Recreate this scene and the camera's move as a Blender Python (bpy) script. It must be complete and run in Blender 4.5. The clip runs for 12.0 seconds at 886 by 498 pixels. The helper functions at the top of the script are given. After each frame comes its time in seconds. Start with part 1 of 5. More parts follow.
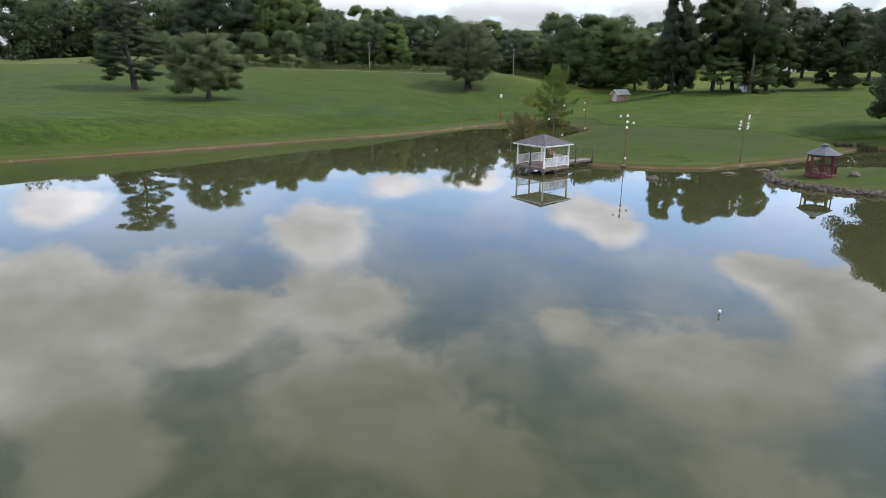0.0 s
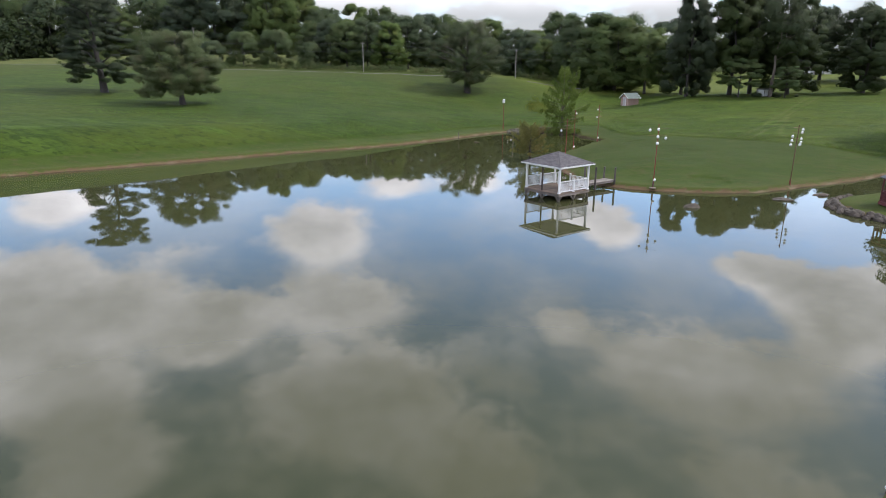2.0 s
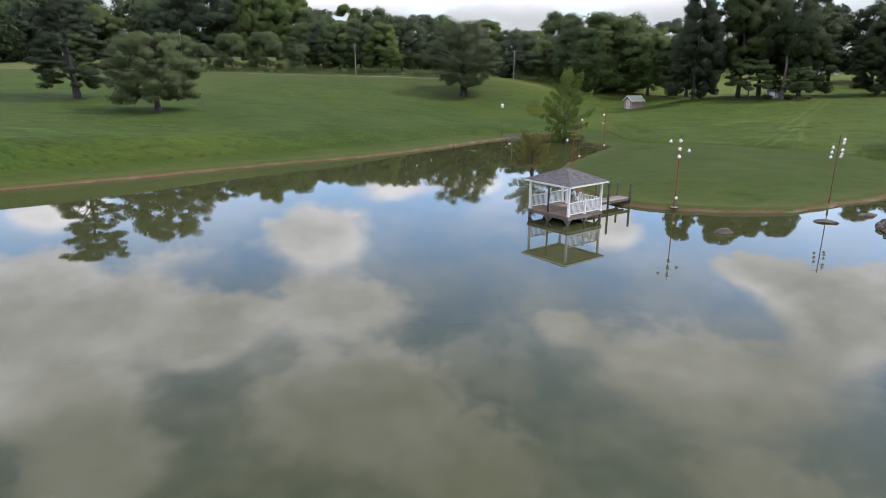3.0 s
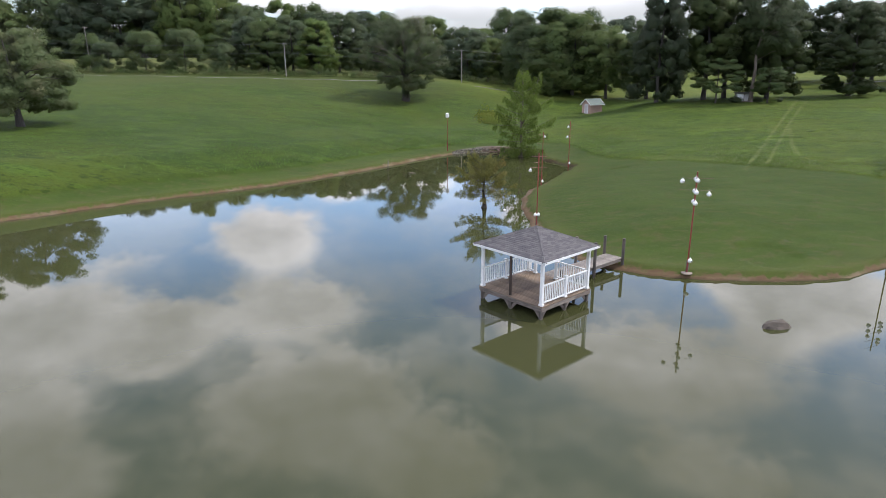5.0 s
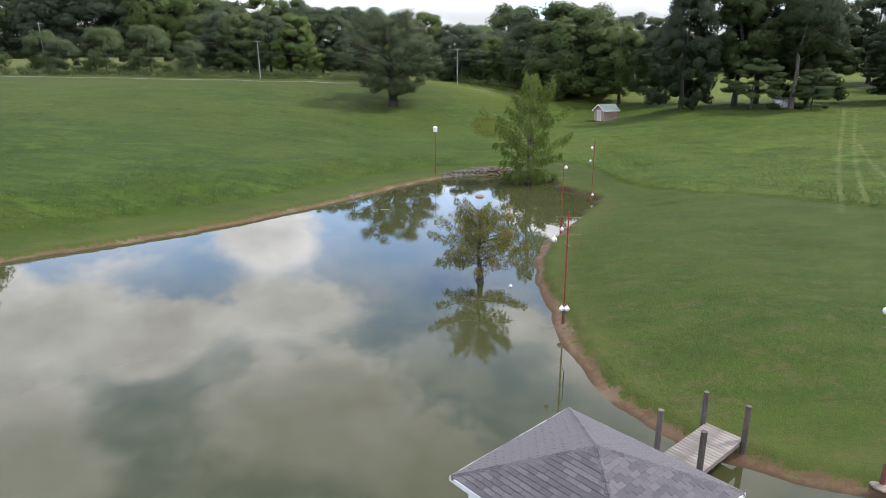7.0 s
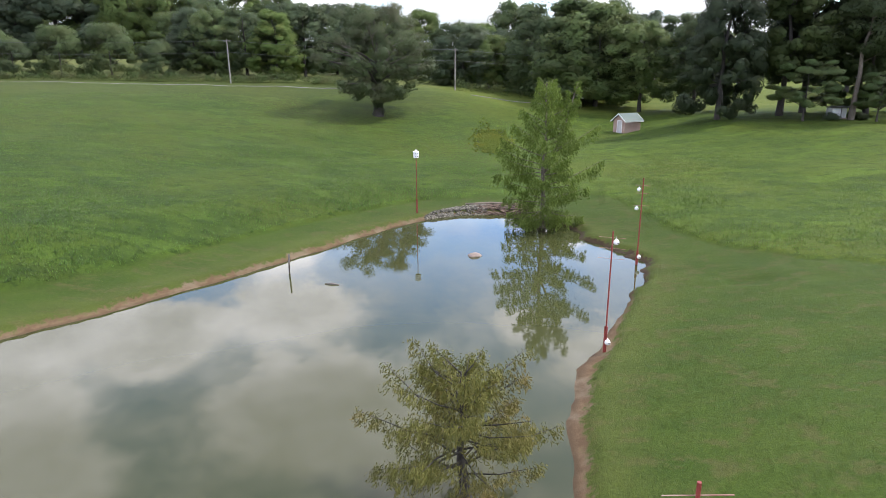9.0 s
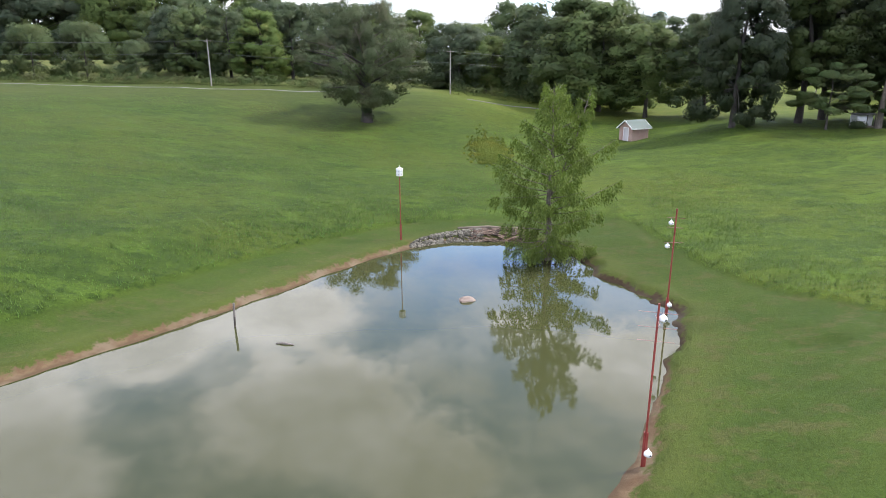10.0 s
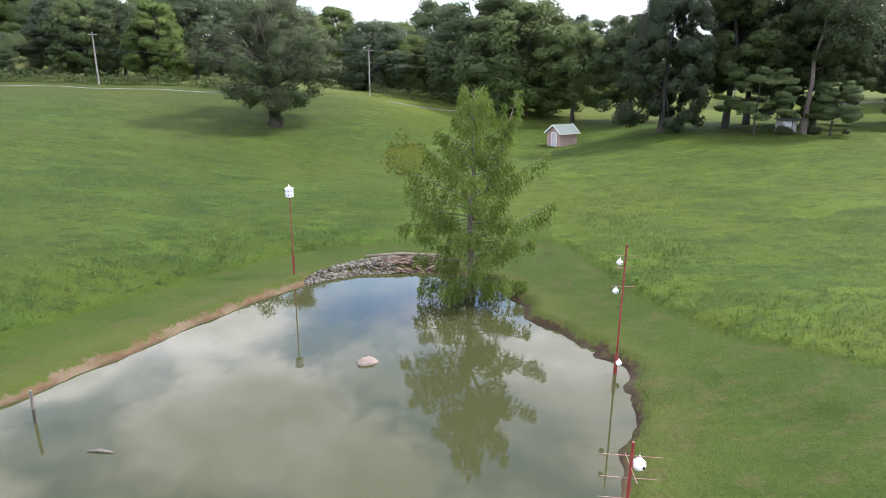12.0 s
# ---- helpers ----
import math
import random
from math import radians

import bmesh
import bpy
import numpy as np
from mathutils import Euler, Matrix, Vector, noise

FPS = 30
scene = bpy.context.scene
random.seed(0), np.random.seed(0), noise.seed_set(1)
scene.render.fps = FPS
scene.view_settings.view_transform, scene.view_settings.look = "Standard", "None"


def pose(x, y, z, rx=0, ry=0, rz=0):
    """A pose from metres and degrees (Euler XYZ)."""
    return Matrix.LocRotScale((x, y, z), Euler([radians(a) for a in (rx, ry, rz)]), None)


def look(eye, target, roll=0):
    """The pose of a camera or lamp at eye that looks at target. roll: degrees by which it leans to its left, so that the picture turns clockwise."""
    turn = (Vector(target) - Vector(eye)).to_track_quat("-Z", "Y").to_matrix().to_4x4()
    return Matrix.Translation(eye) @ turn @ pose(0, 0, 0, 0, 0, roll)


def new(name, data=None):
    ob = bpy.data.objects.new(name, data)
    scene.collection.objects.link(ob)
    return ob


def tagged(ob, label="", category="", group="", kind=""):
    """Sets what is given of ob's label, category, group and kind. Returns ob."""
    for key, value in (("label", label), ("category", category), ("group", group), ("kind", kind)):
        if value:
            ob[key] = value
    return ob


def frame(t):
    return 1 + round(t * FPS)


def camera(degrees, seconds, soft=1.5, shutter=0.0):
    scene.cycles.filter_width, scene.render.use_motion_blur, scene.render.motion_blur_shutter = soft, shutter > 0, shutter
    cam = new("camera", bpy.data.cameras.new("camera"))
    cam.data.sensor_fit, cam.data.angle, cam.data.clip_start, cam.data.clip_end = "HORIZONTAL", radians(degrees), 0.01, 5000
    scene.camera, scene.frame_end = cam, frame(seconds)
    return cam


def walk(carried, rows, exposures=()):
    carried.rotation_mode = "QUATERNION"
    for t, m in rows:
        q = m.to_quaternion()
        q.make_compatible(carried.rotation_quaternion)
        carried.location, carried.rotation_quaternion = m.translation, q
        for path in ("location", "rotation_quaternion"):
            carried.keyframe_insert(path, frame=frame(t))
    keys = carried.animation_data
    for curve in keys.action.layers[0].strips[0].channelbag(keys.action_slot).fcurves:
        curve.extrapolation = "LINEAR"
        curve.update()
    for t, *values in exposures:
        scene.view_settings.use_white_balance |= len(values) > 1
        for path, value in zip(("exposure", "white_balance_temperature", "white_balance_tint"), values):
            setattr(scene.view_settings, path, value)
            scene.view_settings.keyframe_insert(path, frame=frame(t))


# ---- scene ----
cam = camera(71.7, 12.0, 0.9)
PATH = [
    (0, (0.774, -2.919, 9.607), (0.578, -1.01, 9.041), 0.1),
    (1.5, (0.266, 4.592, 9.803), (0.07, 6.5, 9.237), 0.1),
    (2, (0.119, 7.584, 9.86), (-0.075, 9.493, 9.296), 0.2),
    (2.5, (-0.065, 10.912, 9.91), (-0.26, 12.821, 9.348), 0.1),
    (3.2, (-0.087, 15.926, 10.044), (-0.271, 17.838, 9.486), -0.2),
    (3.5, (-0.173, 18.174, 10.142), (-0.316, 20.089, 9.583), -0.7),
    (3.7, (-0.122, 19.7, 10.182), (-0.215, 21.619, 9.625), -1.6),
    (5.5, (0.829, 34.052, 10.541), (0.794, 35.971, 9.979), -0.2),
    (6, (1.025, 38.182, 10.579), (0.988, 40.101, 10.018), -0.3),
    (6.5, (1.248, 42.447, 10.609), (1.211, 44.367, 10.048), -0.2),
    (7, (1.504, 46.77, 10.663), (1.466, 48.689, 10.102), -0.3),
    (9, (2.671, 63.666, 10.787), (2.623, 65.587, 10.233), -0.3),
    (9.5, (2.862, 67.481, 10.835), (2.814, 69.404, 10.286), -0.2),
    (10, (3.099, 70.775, 10.856), (3.06, 72.698, 10.309), -0.1),
    (10.2, (3.242, 71.902, 10.832), (3.242, 73.828, 10.292), -0.4),
    (10.5, (3.45, 73.407, 10.865), (3.593, 75.327, 10.324), -2.4),
    (11, (3.912, 75.351, 10.909), (4.08, 77.269, 10.366), -1.2),
    (11.5, (4.295, 76.684, 10.881), (4.477, 78.6, 10.338), 0.5),
    (12, (4.527, 77.573, 10.762), (4.711, 79.489, 10.22), 0.5),
]
walk(cam, [(t, look(eye, target, roll)) for t, eye, target, roll in PATH],
     exposures=[(0, -0.62), (2.5, -0.62), (5.5, -0.42), (7, -0.28), (9.5, 0.0), (12, 0.2)])

# ---- sky, sun, exposure ----
SUN_ELEVATION, SUN_AZIMUTH = 54.0, 74.0     # azimuth clockwise from +y

world = bpy.data.worlds.new("world")
scene.world = world
world.use_nodes = True


class Graph:
    """Short-hand for node trees."""

    def __init__(self, tree):
        self.tree = tree

    def node(self, kind, inputs=()):
        n = self.tree.nodes.new(kind)
        for k, v in dict(inputs).items():
            self.put(n.inputs[k], v)
        return n

    def put(self, socket, v):
        if isinstance(v, bpy.types.NodeSocket):
            self.tree.links.new(v, socket)
        else:
            socket.default_value = v

    def math(self, op, a, b=0.0, c=0.0, clamp=False):
        n = self.node("ShaderNodeMath", {0: a, 1: b, 2: c})
        n.operation, n.use_clamp = op, clamp
        return n.outputs[0]

    def mix(self, f, a, b, blend="MIX"):
        n = self.node("ShaderNodeMix")
        n.data_type, n.blend_type = "RGBA", blend
        self.put(n.inputs[0], f)
        self.put(n.inputs[6], a)
        self.put(n.inputs[7], b)
        return n.outputs[2]

    def ramp(self, f, lo, hi, a=0.0, b=1.0):
        n = self.node("ShaderNodeMapRange", {0: f, 1: lo, 2: hi, 3: a, 4: b})
        n.interpolation_type = "SMOOTHSTEP"
        return n.outputs[0]

    def noise(self, vec, scale, detail=3.0, rough=0.55, distort=0.0):
        n = self.node("ShaderNodeTexNoise", {"Vector": vec, "Scale": scale, "Detail": detail, "Roughness": rough, "Distortion": distort})
        return n.outputs[0]

    def stored(self, name):
        n = self.node("ShaderNodeAttribute")
        n.attribute_name = name
        return n.outputs["Fac"]


def rgb(r, g, b):
    return (r, g, b, 1.0)


def build_sky():
    g = Graph(world.node_tree)
    world.node_tree.nodes.clear()
    sky = g.node("ShaderNodeTexSky")
    sky.sky_type, sky.sun_disc = "NISHITA", False
    sky.sun_elevation, sky.sun_rotation = radians(SUN_ELEVATION), radians(SUN_AZIMUTH)
    way = g.node("ShaderNodeTexCoord").outputs["Generated"]
    sep = g.node("ShaderNodeSeparateXYZ", {0: way})
    az = g.math("MULTIPLY", g.math("ARCTAN2", sep.outputs[0], sep.outputs[1]), 57.2958)
    el = g.math("MULTIPLY", g.math("ARCSINE", sep.outputs[2]), 57.2958)
    flat = g.node("ShaderNodeCombineXYZ", {0: g.math("MULTIPLY", az, 0.1), 1: g.math("MULTIPLY", el, 0.17), 2: 0.0}).outputs[0]
    warp = g.math("SUBTRACT", g.noise(flat, 1.1, 5.0, 0.6), 0.5)
    warp2 = g.math("SUBTRACT", g.noise(flat, 3.0, 5.0, 0.62), 0.5)
    waz = g.math("ADD", az, g.math("MULTIPLY", warp, 4.0))
    wel = g.math("ADD", el, g.math("MULTIPLY", warp2, 2.6))
    # cumulus: azimuth, elevation, half width, half height, weight (degrees)
    heaps = [(-38.5, 10.4, 4.2, 1.7, 0.95), (-17.4, 14.6, 4.9, 2.7, 1.15), (-10.4, 10.4, 3.4, 1.3, 0.8), (-2.9, 10.0, 3.6, 1.3, 0.85),
             (6.0, 12.4, 3.2, 1.7, 0.85), (10.2, 14.0, 3.0, 2.0, 0.95), (21.4, 16.2, 3.2, 1.5, 0.9), (25.6, 17.4, 3.7, 2.2, 1.0),
             (29.6, 19.4, 3.4, 3.0, 1.05), (33.5, 17.5, 5.0, 3.0, 1.0), (-42.0, 15.8, 5.5, 2.6, 1.0), (-29.6, 15.2, 4.4, 1.5, 0.42)]
    banks = [(-35.0, 19.4, 6.5, 3.0, 1.1), (-27.6, 21.6, 4.4, 2.2, 0.95), (-29.0, 23.8, 3.4, 1.5, 0.75), (-44.0, 21.0, 5.0, 3.4, 1.0),
             (-16.0, 20.8, 7.2, 2.7, 0.95), (-15.0, 29.8, 11.5, 5.6, 1.15), (-39.5, 26.0, 6.0, 3.6, 1.0), (-39.0, 32.0, 6.5, 2.8, 1.0),
             (19.5, 25.6, 11.5, 4.4, 1.1), (26.0, 33.5, 10.0, 3.2, 0.75), (5.6, 22.6, 3.6, 2.4, 0.55), (-2.0, 36.0, 9.0, 4.0, 0.9)]
    total, tops = 0.0, 0.0
    for a, e, w, h, k in heaps + banks:
        p = g.math("MULTIPLY", g.math("SUBTRACT", waz, a), 1.0 / w)
        p2 = g.math("MULTIPLY", p, p)
        q = g.math("MULTIPLY", g.math("SUBTRACT", wel, e), 1.0 / h)
        bell = g.math("MULTIPLY", g.math("POWER", 2.718, g.math("MULTIPLY", g.math("MULTIPLY_ADD", q, q, p2), -1.0)), k)
        total = g.math("ADD", total, bell)
        tops = g.math("MULTIPLY_ADD", bell, q, tops)
    lit = g.math("DIVIDE", tops, g.math("ADD", total, 0.05))
    body = g.math("ADD", total, g.math("MULTIPLY_ADD", warp, 0.5, g.math("MULTIPLY", warp2, 0.6)))
    mask = g.ramp(body, 0.20, 0.72)
    # broken cloud everywhere else: low on the horizon, overhead and behind
    rest = g.ramp(g.noise(way, 2.3, 6.0, 0.6), 0.44, 0.60)
    away = g.math("MAXIMUM", g.ramp(g.math("ABSOLUTE", g.math("ADD", az, 5.0)), 42.0, 60.0), g.ramp(el, 38.0, 48.0))
    low = g.math("MULTIPLY", g.ramp(el, 11.0, 6.0), g.ramp(g.noise(flat, 1.6, 4.0), 0.32, 0.5, 0.6, 1.0))
    veil = g.math("MULTIPLY", g.ramp(g.noise(flat, 0.8, 4.0, 0.55), 0.38, 0.62), g.ramp(el, 15.0, 27.0, 0.28, 0.58))
    mask = g.math("MAXIMUM", mask, g.math("MULTIPLY", rest, away))
    mask = g.math("MAXIMUM", g.math("MAXIMUM", mask, low), veil)
    # thin rims and sunlit tops bright, thick bases grey
    core = g.ramp(g.math("ADD", body, g.math("MULTIPLY", g.math("SUBTRACT", g.noise(flat, 1.0, 3.0, 0.5), 0.5), 1.2)), 0.55, 1.35)
    core = g.math("MULTIPLY_ADD", g.ramp(lit, 0.9, -0.7), 0.55, g.math("MULTIPLY", core, 0.35))
    core = g.math("MAXIMUM", core, g.ramp(el, 22.0, 29.0))
    cloud = g.mix(core, rgb(39.0, 38.0, 41.0), rgb(20.0, 19.6, 21.4))
    cloud = g.mix(1.0, cloud, g.mix(g.ramp(el, 18.0, 32.0), rgb(1.0, 1.0, 1.0), rgb(1.52, 1.50, 1.52)), "MULTIPLY")
    billow = g.ramp(g.noise(flat, 0.9, 5.0, 0.6), 0.28, 0.72, 0.74, 1.24)
    cloud = g.mix(1.0, cloud, g.node("ShaderNodeCombineColor", {0: billow, 1: billow, 2: billow}).outputs[0], "MULTIPLY")
    cloud = g.mix(g.ramp(el, 42.0, 58.0), cloud, rgb(13.5, 13.6, 15.0))
    cloud = g.mix(g.ramp(el, 9.0, 4.0), cloud, rgb(9.6, 10.0, 10.6))
    clear = g.mix(1.0, sky.outputs[0], g.mix(g.ramp(el, 12.0, 30.0), rgb(5.0, 5.5, 6.4), rgb(3.6, 4.0, 4.4)), "MULTIPLY")
    out = g.mix(mask, clear, cloud)
    back = g.node("ShaderNodeBackground", {"Color": out, "Strength": 0.1})
    g.tree.links.new(back.outputs[0], g.node("ShaderNodeOutputWorld").inputs[0])


build_sky()
sun_data = bpy.data.lights.new("sun", "SUN")
sun_data.energy, sun_data.angle, sun_data.color = 4.4, radians(8.0), (1.0, 0.96, 0.90)
sun = new("sun", sun_data)
sa, se = radians(SUN_AZIMUTH), radians(SUN_ELEVATION)
sun.matrix_basis = look((math.sin(sa) * math.cos(se) * 300, math.cos(sa) * math.cos(se) * 300, math.sin(se) * 300), (0, 0, 0))


# ---- materials ----
def surface(name, build):
    m = bpy.data.materials.new(name)
    m.use_nodes = True
    m.node_tree.nodes.clear()
    g = Graph(m.node_tree)
    shader = build(g)
    g.tree.links.new(shader, g.node("ShaderNodeOutputMaterial").inputs[0])
    return m


def principled(g, color, rough=0.6, metal=0.0, bump=None, strength=0.3, distance=0.02, **more):
    ins = {"Base Color": color, "Roughness": rough, "Metallic": metal}
    ins.update(more)
    if bump is not None:
        ins["Normal"] = g.node("ShaderNodeBump", {"Strength": strength, "Distance": distance, "Height": bump}).outputs[0]
    return g.node("ShaderNodeBsdfPrincipled", ins).outputs[0]


def coords(g, kind="Object"):
    return g.node("ShaderNodeTexCoord").outputs[kind]


def stretched(g, vec, x, y, z):
    return g.node("ShaderNodeMapping", {"Vector": vec, "Scale": (x, y, z)}).outputs[0]


def plain(name, a, b, scale=6.0, rough=0.6, metal=0.0, relief=0.2, spread=0.0, dirt=None):
    """A two-tone surface with broad stains and a fine grain; spread: how far single pieces differ."""
    def build(g):
        v = coords(g)
        big = g.noise(v, scale * 0.25, 4.0)
        fine = g.noise(v, scale * 6.0, 3.0)
        c = g.mix(g.ramp(big, 0.32, 0.68), rgb(*a), rgb(*b))
        c = g.mix(g.math("MULTIPLY", g.ramp(fine, 0.4, 0.75), 0.35), c, g.mix(0.5, c, rgb(*a)))
        if dirt:
            c = g.mix(g.math("MULTIPLY", g.ramp(g.noise(v, scale * 0.6, 6.0, 0.7), 0.55, 0.75), 0.6), c, rgb(*dirt))
        if spread:
            r = g.node("ShaderNodeObjectInfo").outputs["Random"]
            c = g.mix(1.0, c, g.node("ShaderNodeCombineColor", {0: g.ramp(r, 0, 1, 1 - spread, 1 + spread), 1: g.ramp(r, 0, 1, 1 - spread, 1 + spread), 2: g.ramp(r, 0, 1, 1 - spread, 1 + spread * 0.9)}).outputs[0], "MULTIPLY")
        return principled(g, c, g.ramp(big, 0.2, 0.8, rough - 0.08, min(rough + 0.1, 1.0)), metal, g.noise(v, scale * 10.0, 4.0), relief)
    return surface(name, build)


def wood(name, a, b, axis="X", rough=0.75, spread=0.2):
    """Weathered boards with grain along one axis."""
    def build(g):
        v = coords(g)
        s = {"X": (0.6, 9, 9), "Y": (9, 0.6, 9), "Z": (9, 9, 0.6)}[axis]
        grain = g.noise(stretched(g, v, *s), 3.0, 6.0, 0.65)
        stain = g.noise(v, 0.9, 4.0)
        r = g.node("ShaderNodeObjectInfo").outputs["Random"]
        c = g.mix(g.ramp(grain, 0.3, 0.7), rgb(*a), rgb(*b))
        c = g.mix(g.math("MULTIPLY", g.ramp(stain, 0.45, 0.7), 0.5), c, rgb(b[0] * 1.25, b[1] * 1.2, b[2] * 1.1))
        k = g.ramp(r, 0, 1, 1 - spread, 1 + spread)
        c = g.mix(1.0, c, g.node("ShaderNodeCombineColor", {0: k, 1: k, 2: k}).outputs[0], "MULTIPLY")
        worn = g.noise(stretched(g, v, *[0.5 + 0.25 * q for q in s]), 1.3, 5.0, 0.7)
        c = g.mix(g.math("MULTIPLY", g.ramp(worn, 0.52, 0.36), 0.6), c, g.mix(1.0, c, rgb(0.45, 0.40, 0.36), "MULTIPLY"))
        return principled(g, c, rough, 0.0, grain, 0.35)
    return surface(name, build)


def leaves(name, a, b, c, spread=0.25, glow=0.25, upward=0.0, rounded_by=0.0):
    """Leaves: every leaf its own tint, every plant its own shift; a little light passes through."""
    def build(g):
        r = g.node("ShaderNodeNewGeometry").outputs["Random Per Island"]
        o = g.node("ShaderNodeObjectInfo").outputs["Random"]
        v = coords(g)
        col = g.mix(g.ramp(r, 0.0, 1.0), rgb(*a), rgb(*b))
        col = g.mix(g.ramp(g.noise(v, 0.35, 3.0), 0.42, 0.72), col, rgb(*c))
        k = g.ramp(o, 0, 1, 1 - spread, 1 + spread)
        k2 = g.ramp(o, 0, 1, 1 + spread * 0.3, 1 - spread * 0.3)
        col = g.mix(1.0, col, g.node("ShaderNodeCombineColor", {0: k, 1: k, 2: k2}).outputs[0], "MULTIPLY")
        ins = {}
        if upward:
            n = g.node("ShaderNodeMix")
            n.data_type = "VECTOR"
            g.put(n.inputs[0], upward)
            g.put(n.inputs[4], g.node("ShaderNodeNewGeometry").outputs["Normal"])
            g.put(n.inputs[5], (0.0, 0.0, 1.0))
            ins = {"Normal": g.node("ShaderNodeVectorMath", {0: n.outputs[1]}).outputs[0]}
        if rounded_by:
            n = g.node("ShaderNodeMix")
            n.data_type = "VECTOR"
            out = g.node("ShaderNodeAttribute")
            out.attribute_name = "outward"
            turn = g.node("ShaderNodeVectorTransform", {0: out.outputs["Vector"]})
            turn.vector_type, turn.convert_from, turn.convert_to = "NORMAL", "OBJECT", "WORLD"
            g.put(n.inputs[0], rounded_by)
            g.put(n.inputs[4], g.node("ShaderNodeNewGeometry").outputs["Normal"])
            g.put(n.inputs[5], turn.outputs[0])
            unit = g.node("ShaderNodeVectorMath", {0: n.outputs[1]})
            unit.operation = "NORMALIZE"
            ins = {"Normal": unit.outputs[0]}
        d = g.node("ShaderNodeBsdfPrincipled", {"Base Color": col, "Roughness": 0.65, "Specular IOR Level": 0.25, **ins}).outputs[0]
        t = g.node("ShaderNodeBsdfTranslucent", {**ins, "Color": g.mix(0.5, col, rgb(a[0] * 1.3, a[1] * 1.6, a[2] * 0.8))}).outputs[0]
        n = g.node("ShaderNodeMixShader", {0: glow})
        g.put(n.inputs[1], d)
        g.put(n.inputs[2], t)
        return n.outputs[0]
    return surface(name, build)


def water_surface(g):
    v = coords(g)
    murk = g.mix(g.ramp(g.noise(v, 0.035, 3.0), 0.35, 0.7), rgb(0.042, 0.045, 0.017), rgb(0.051, 0.053, 0.022))
    ripple = g.math("ADD", g.noise(stretched(g, v, 1.0, 0.6, 1.0), 1.4, 3.0), g.math("MULTIPLY", g.noise(v, 0.25, 2.0), 1.5))
    return principled(g, murk, 0.015, 0.0, ripple, 0.008, 0.1, IOR=1.333)


def ground_surface(g):
    v = coords(g)
    edge = g.stored("edge")
    mown = g.stored("mown")
    rut = g.stored("rut")
    mud = g.stored("mud")
    far = g.noise(v, 0.045, 3.0)
    mid = g.noise(stretched(g, v, 1.0, 2.2, 1.0), 0.22, 4.0, 0.6)
    patch = g.noise(stretched(g, v, 1.0, 1.6, 1.0), 0.8, 4.0, 0.65)
    fine = g.noise(v, 9.0, 4.0, 0.7)
    blades = g.noise(stretched(g, v, 1.0, 0.45, 1.0), 26.0, 3.0, 0.7)
    # tall field grass: broad fresh and dull patches; the west pasture is greener, the east field yellower
    field = g.mix(g.ramp(mid, 0.41, 0.59), rgb(0.043, 0.070, 0.010), rgb(0.062, 0.090, 0.012))
    field = g.mix(g.math("MULTIPLY", g.ramp(far, 0.45, 0.62), 0.7), field, rgb(0.078, 0.094, 0.013))
    fresh = g.noise(stretched(g, v, 1.0, 2.6, 1.0), 0.16, 5.0, 0.62, 0.6)
    field = g.mix(g.math("MULTIPLY", g.ramp(fresh, 0.53, 0.66), 0.8), field, rgb(0.083, 0.126, 0.018))
    field = g.mix(g.math("MULTIPLY", g.ramp(fresh, 0.44, 0.32), 0.6), field, rgb(0.042, 0.059, 0.011))
    field = g.mix(g.math("MULTIPLY", g.ramp(patch, 0.52, 0.64), 0.75), field, rgb(0.029, 0.051, 0.008))
    field = g.mix(g.math("MULTIPLY", g.ramp(patch, 0.46, 0.34), 0.75), field, rgb(0.075, 0.110, 0.018))
    east = g.ramp(g.node("ShaderNodeSeparateXYZ", {0: v}).outputs[0], -14.0, 16.0)
    field = g.mix(1.0, field, g.mix(east, rgb(0.66, 0.74, 0.62), rgb(0.86, 0.91, 0.72)), "MULTIPLY")
    dry = g.ramp(g.math("ADD", g.node("ShaderNodeSeparateXYZ", {0: v}).outputs[1], g.math("MULTIPLY", far, 40.0)), 168.0, 196.0)
    field = g.mix(g.math("MULTIPLY", g.math("MULTIPLY", dry, g.math("SUBTRACT", 1.0, east)), 0.45), field, rgb(0.059, 0.064, 0.019))
    # mown lawn: duller, with thatch
    lawn = g.mix(g.ramp(mid, 0.35, 0.65), rgb(0.032, 0.056, 0.007), rgb(0.043, 0.068, 0.009))
    lawn = g.mix(g.math("MULTIPLY", g.ramp(patch, 0.50, 0.66), 0.7), lawn, rgb(0.067, 0.066, 0.021))
    stripes = g.node("ShaderNodeTexWave", {"Vector": g.node("ShaderNodeMapping", {"Vector": v, "Rotation": (0, 0, radians(63))}).outputs[0], "Scale": 0.22, "Distortion": 2.0, "Detail": 2.0}).outputs[1]
    lawn = g.mix(g.math("MULTIPLY", stripes, 0.16), lawn, rgb(0.054, 0.064, 0.014))
    m = g.ramp(g.math("ADD", mown, g.math("MULTIPLY", g.math("SUBTRACT", patch, 0.5), 1.2)), 0.25, -0.25)
    grass = g.mix(m, field, lawn)
    north = g.node("ShaderNodeSeparateXYZ", {0: v}).outputs[1]
    hay = g.math("MULTIPLY", g.ramp(north, 185.0, 192.0), g.math("SUBTRACT", 1.0, east))
    grass = g.mix(hay, grass, g.mix(g.ramp(mid, 0.35, 0.65), rgb(0.077, 0.094, 0.026), rgb(0.109, 0.118, 0.038)))
    # mown grass beyond the shade trees, its sunlight put into the colour
    sunlit_park = g.math("MULTIPLY", g.ramp(north, 172.0, 184.0), east)
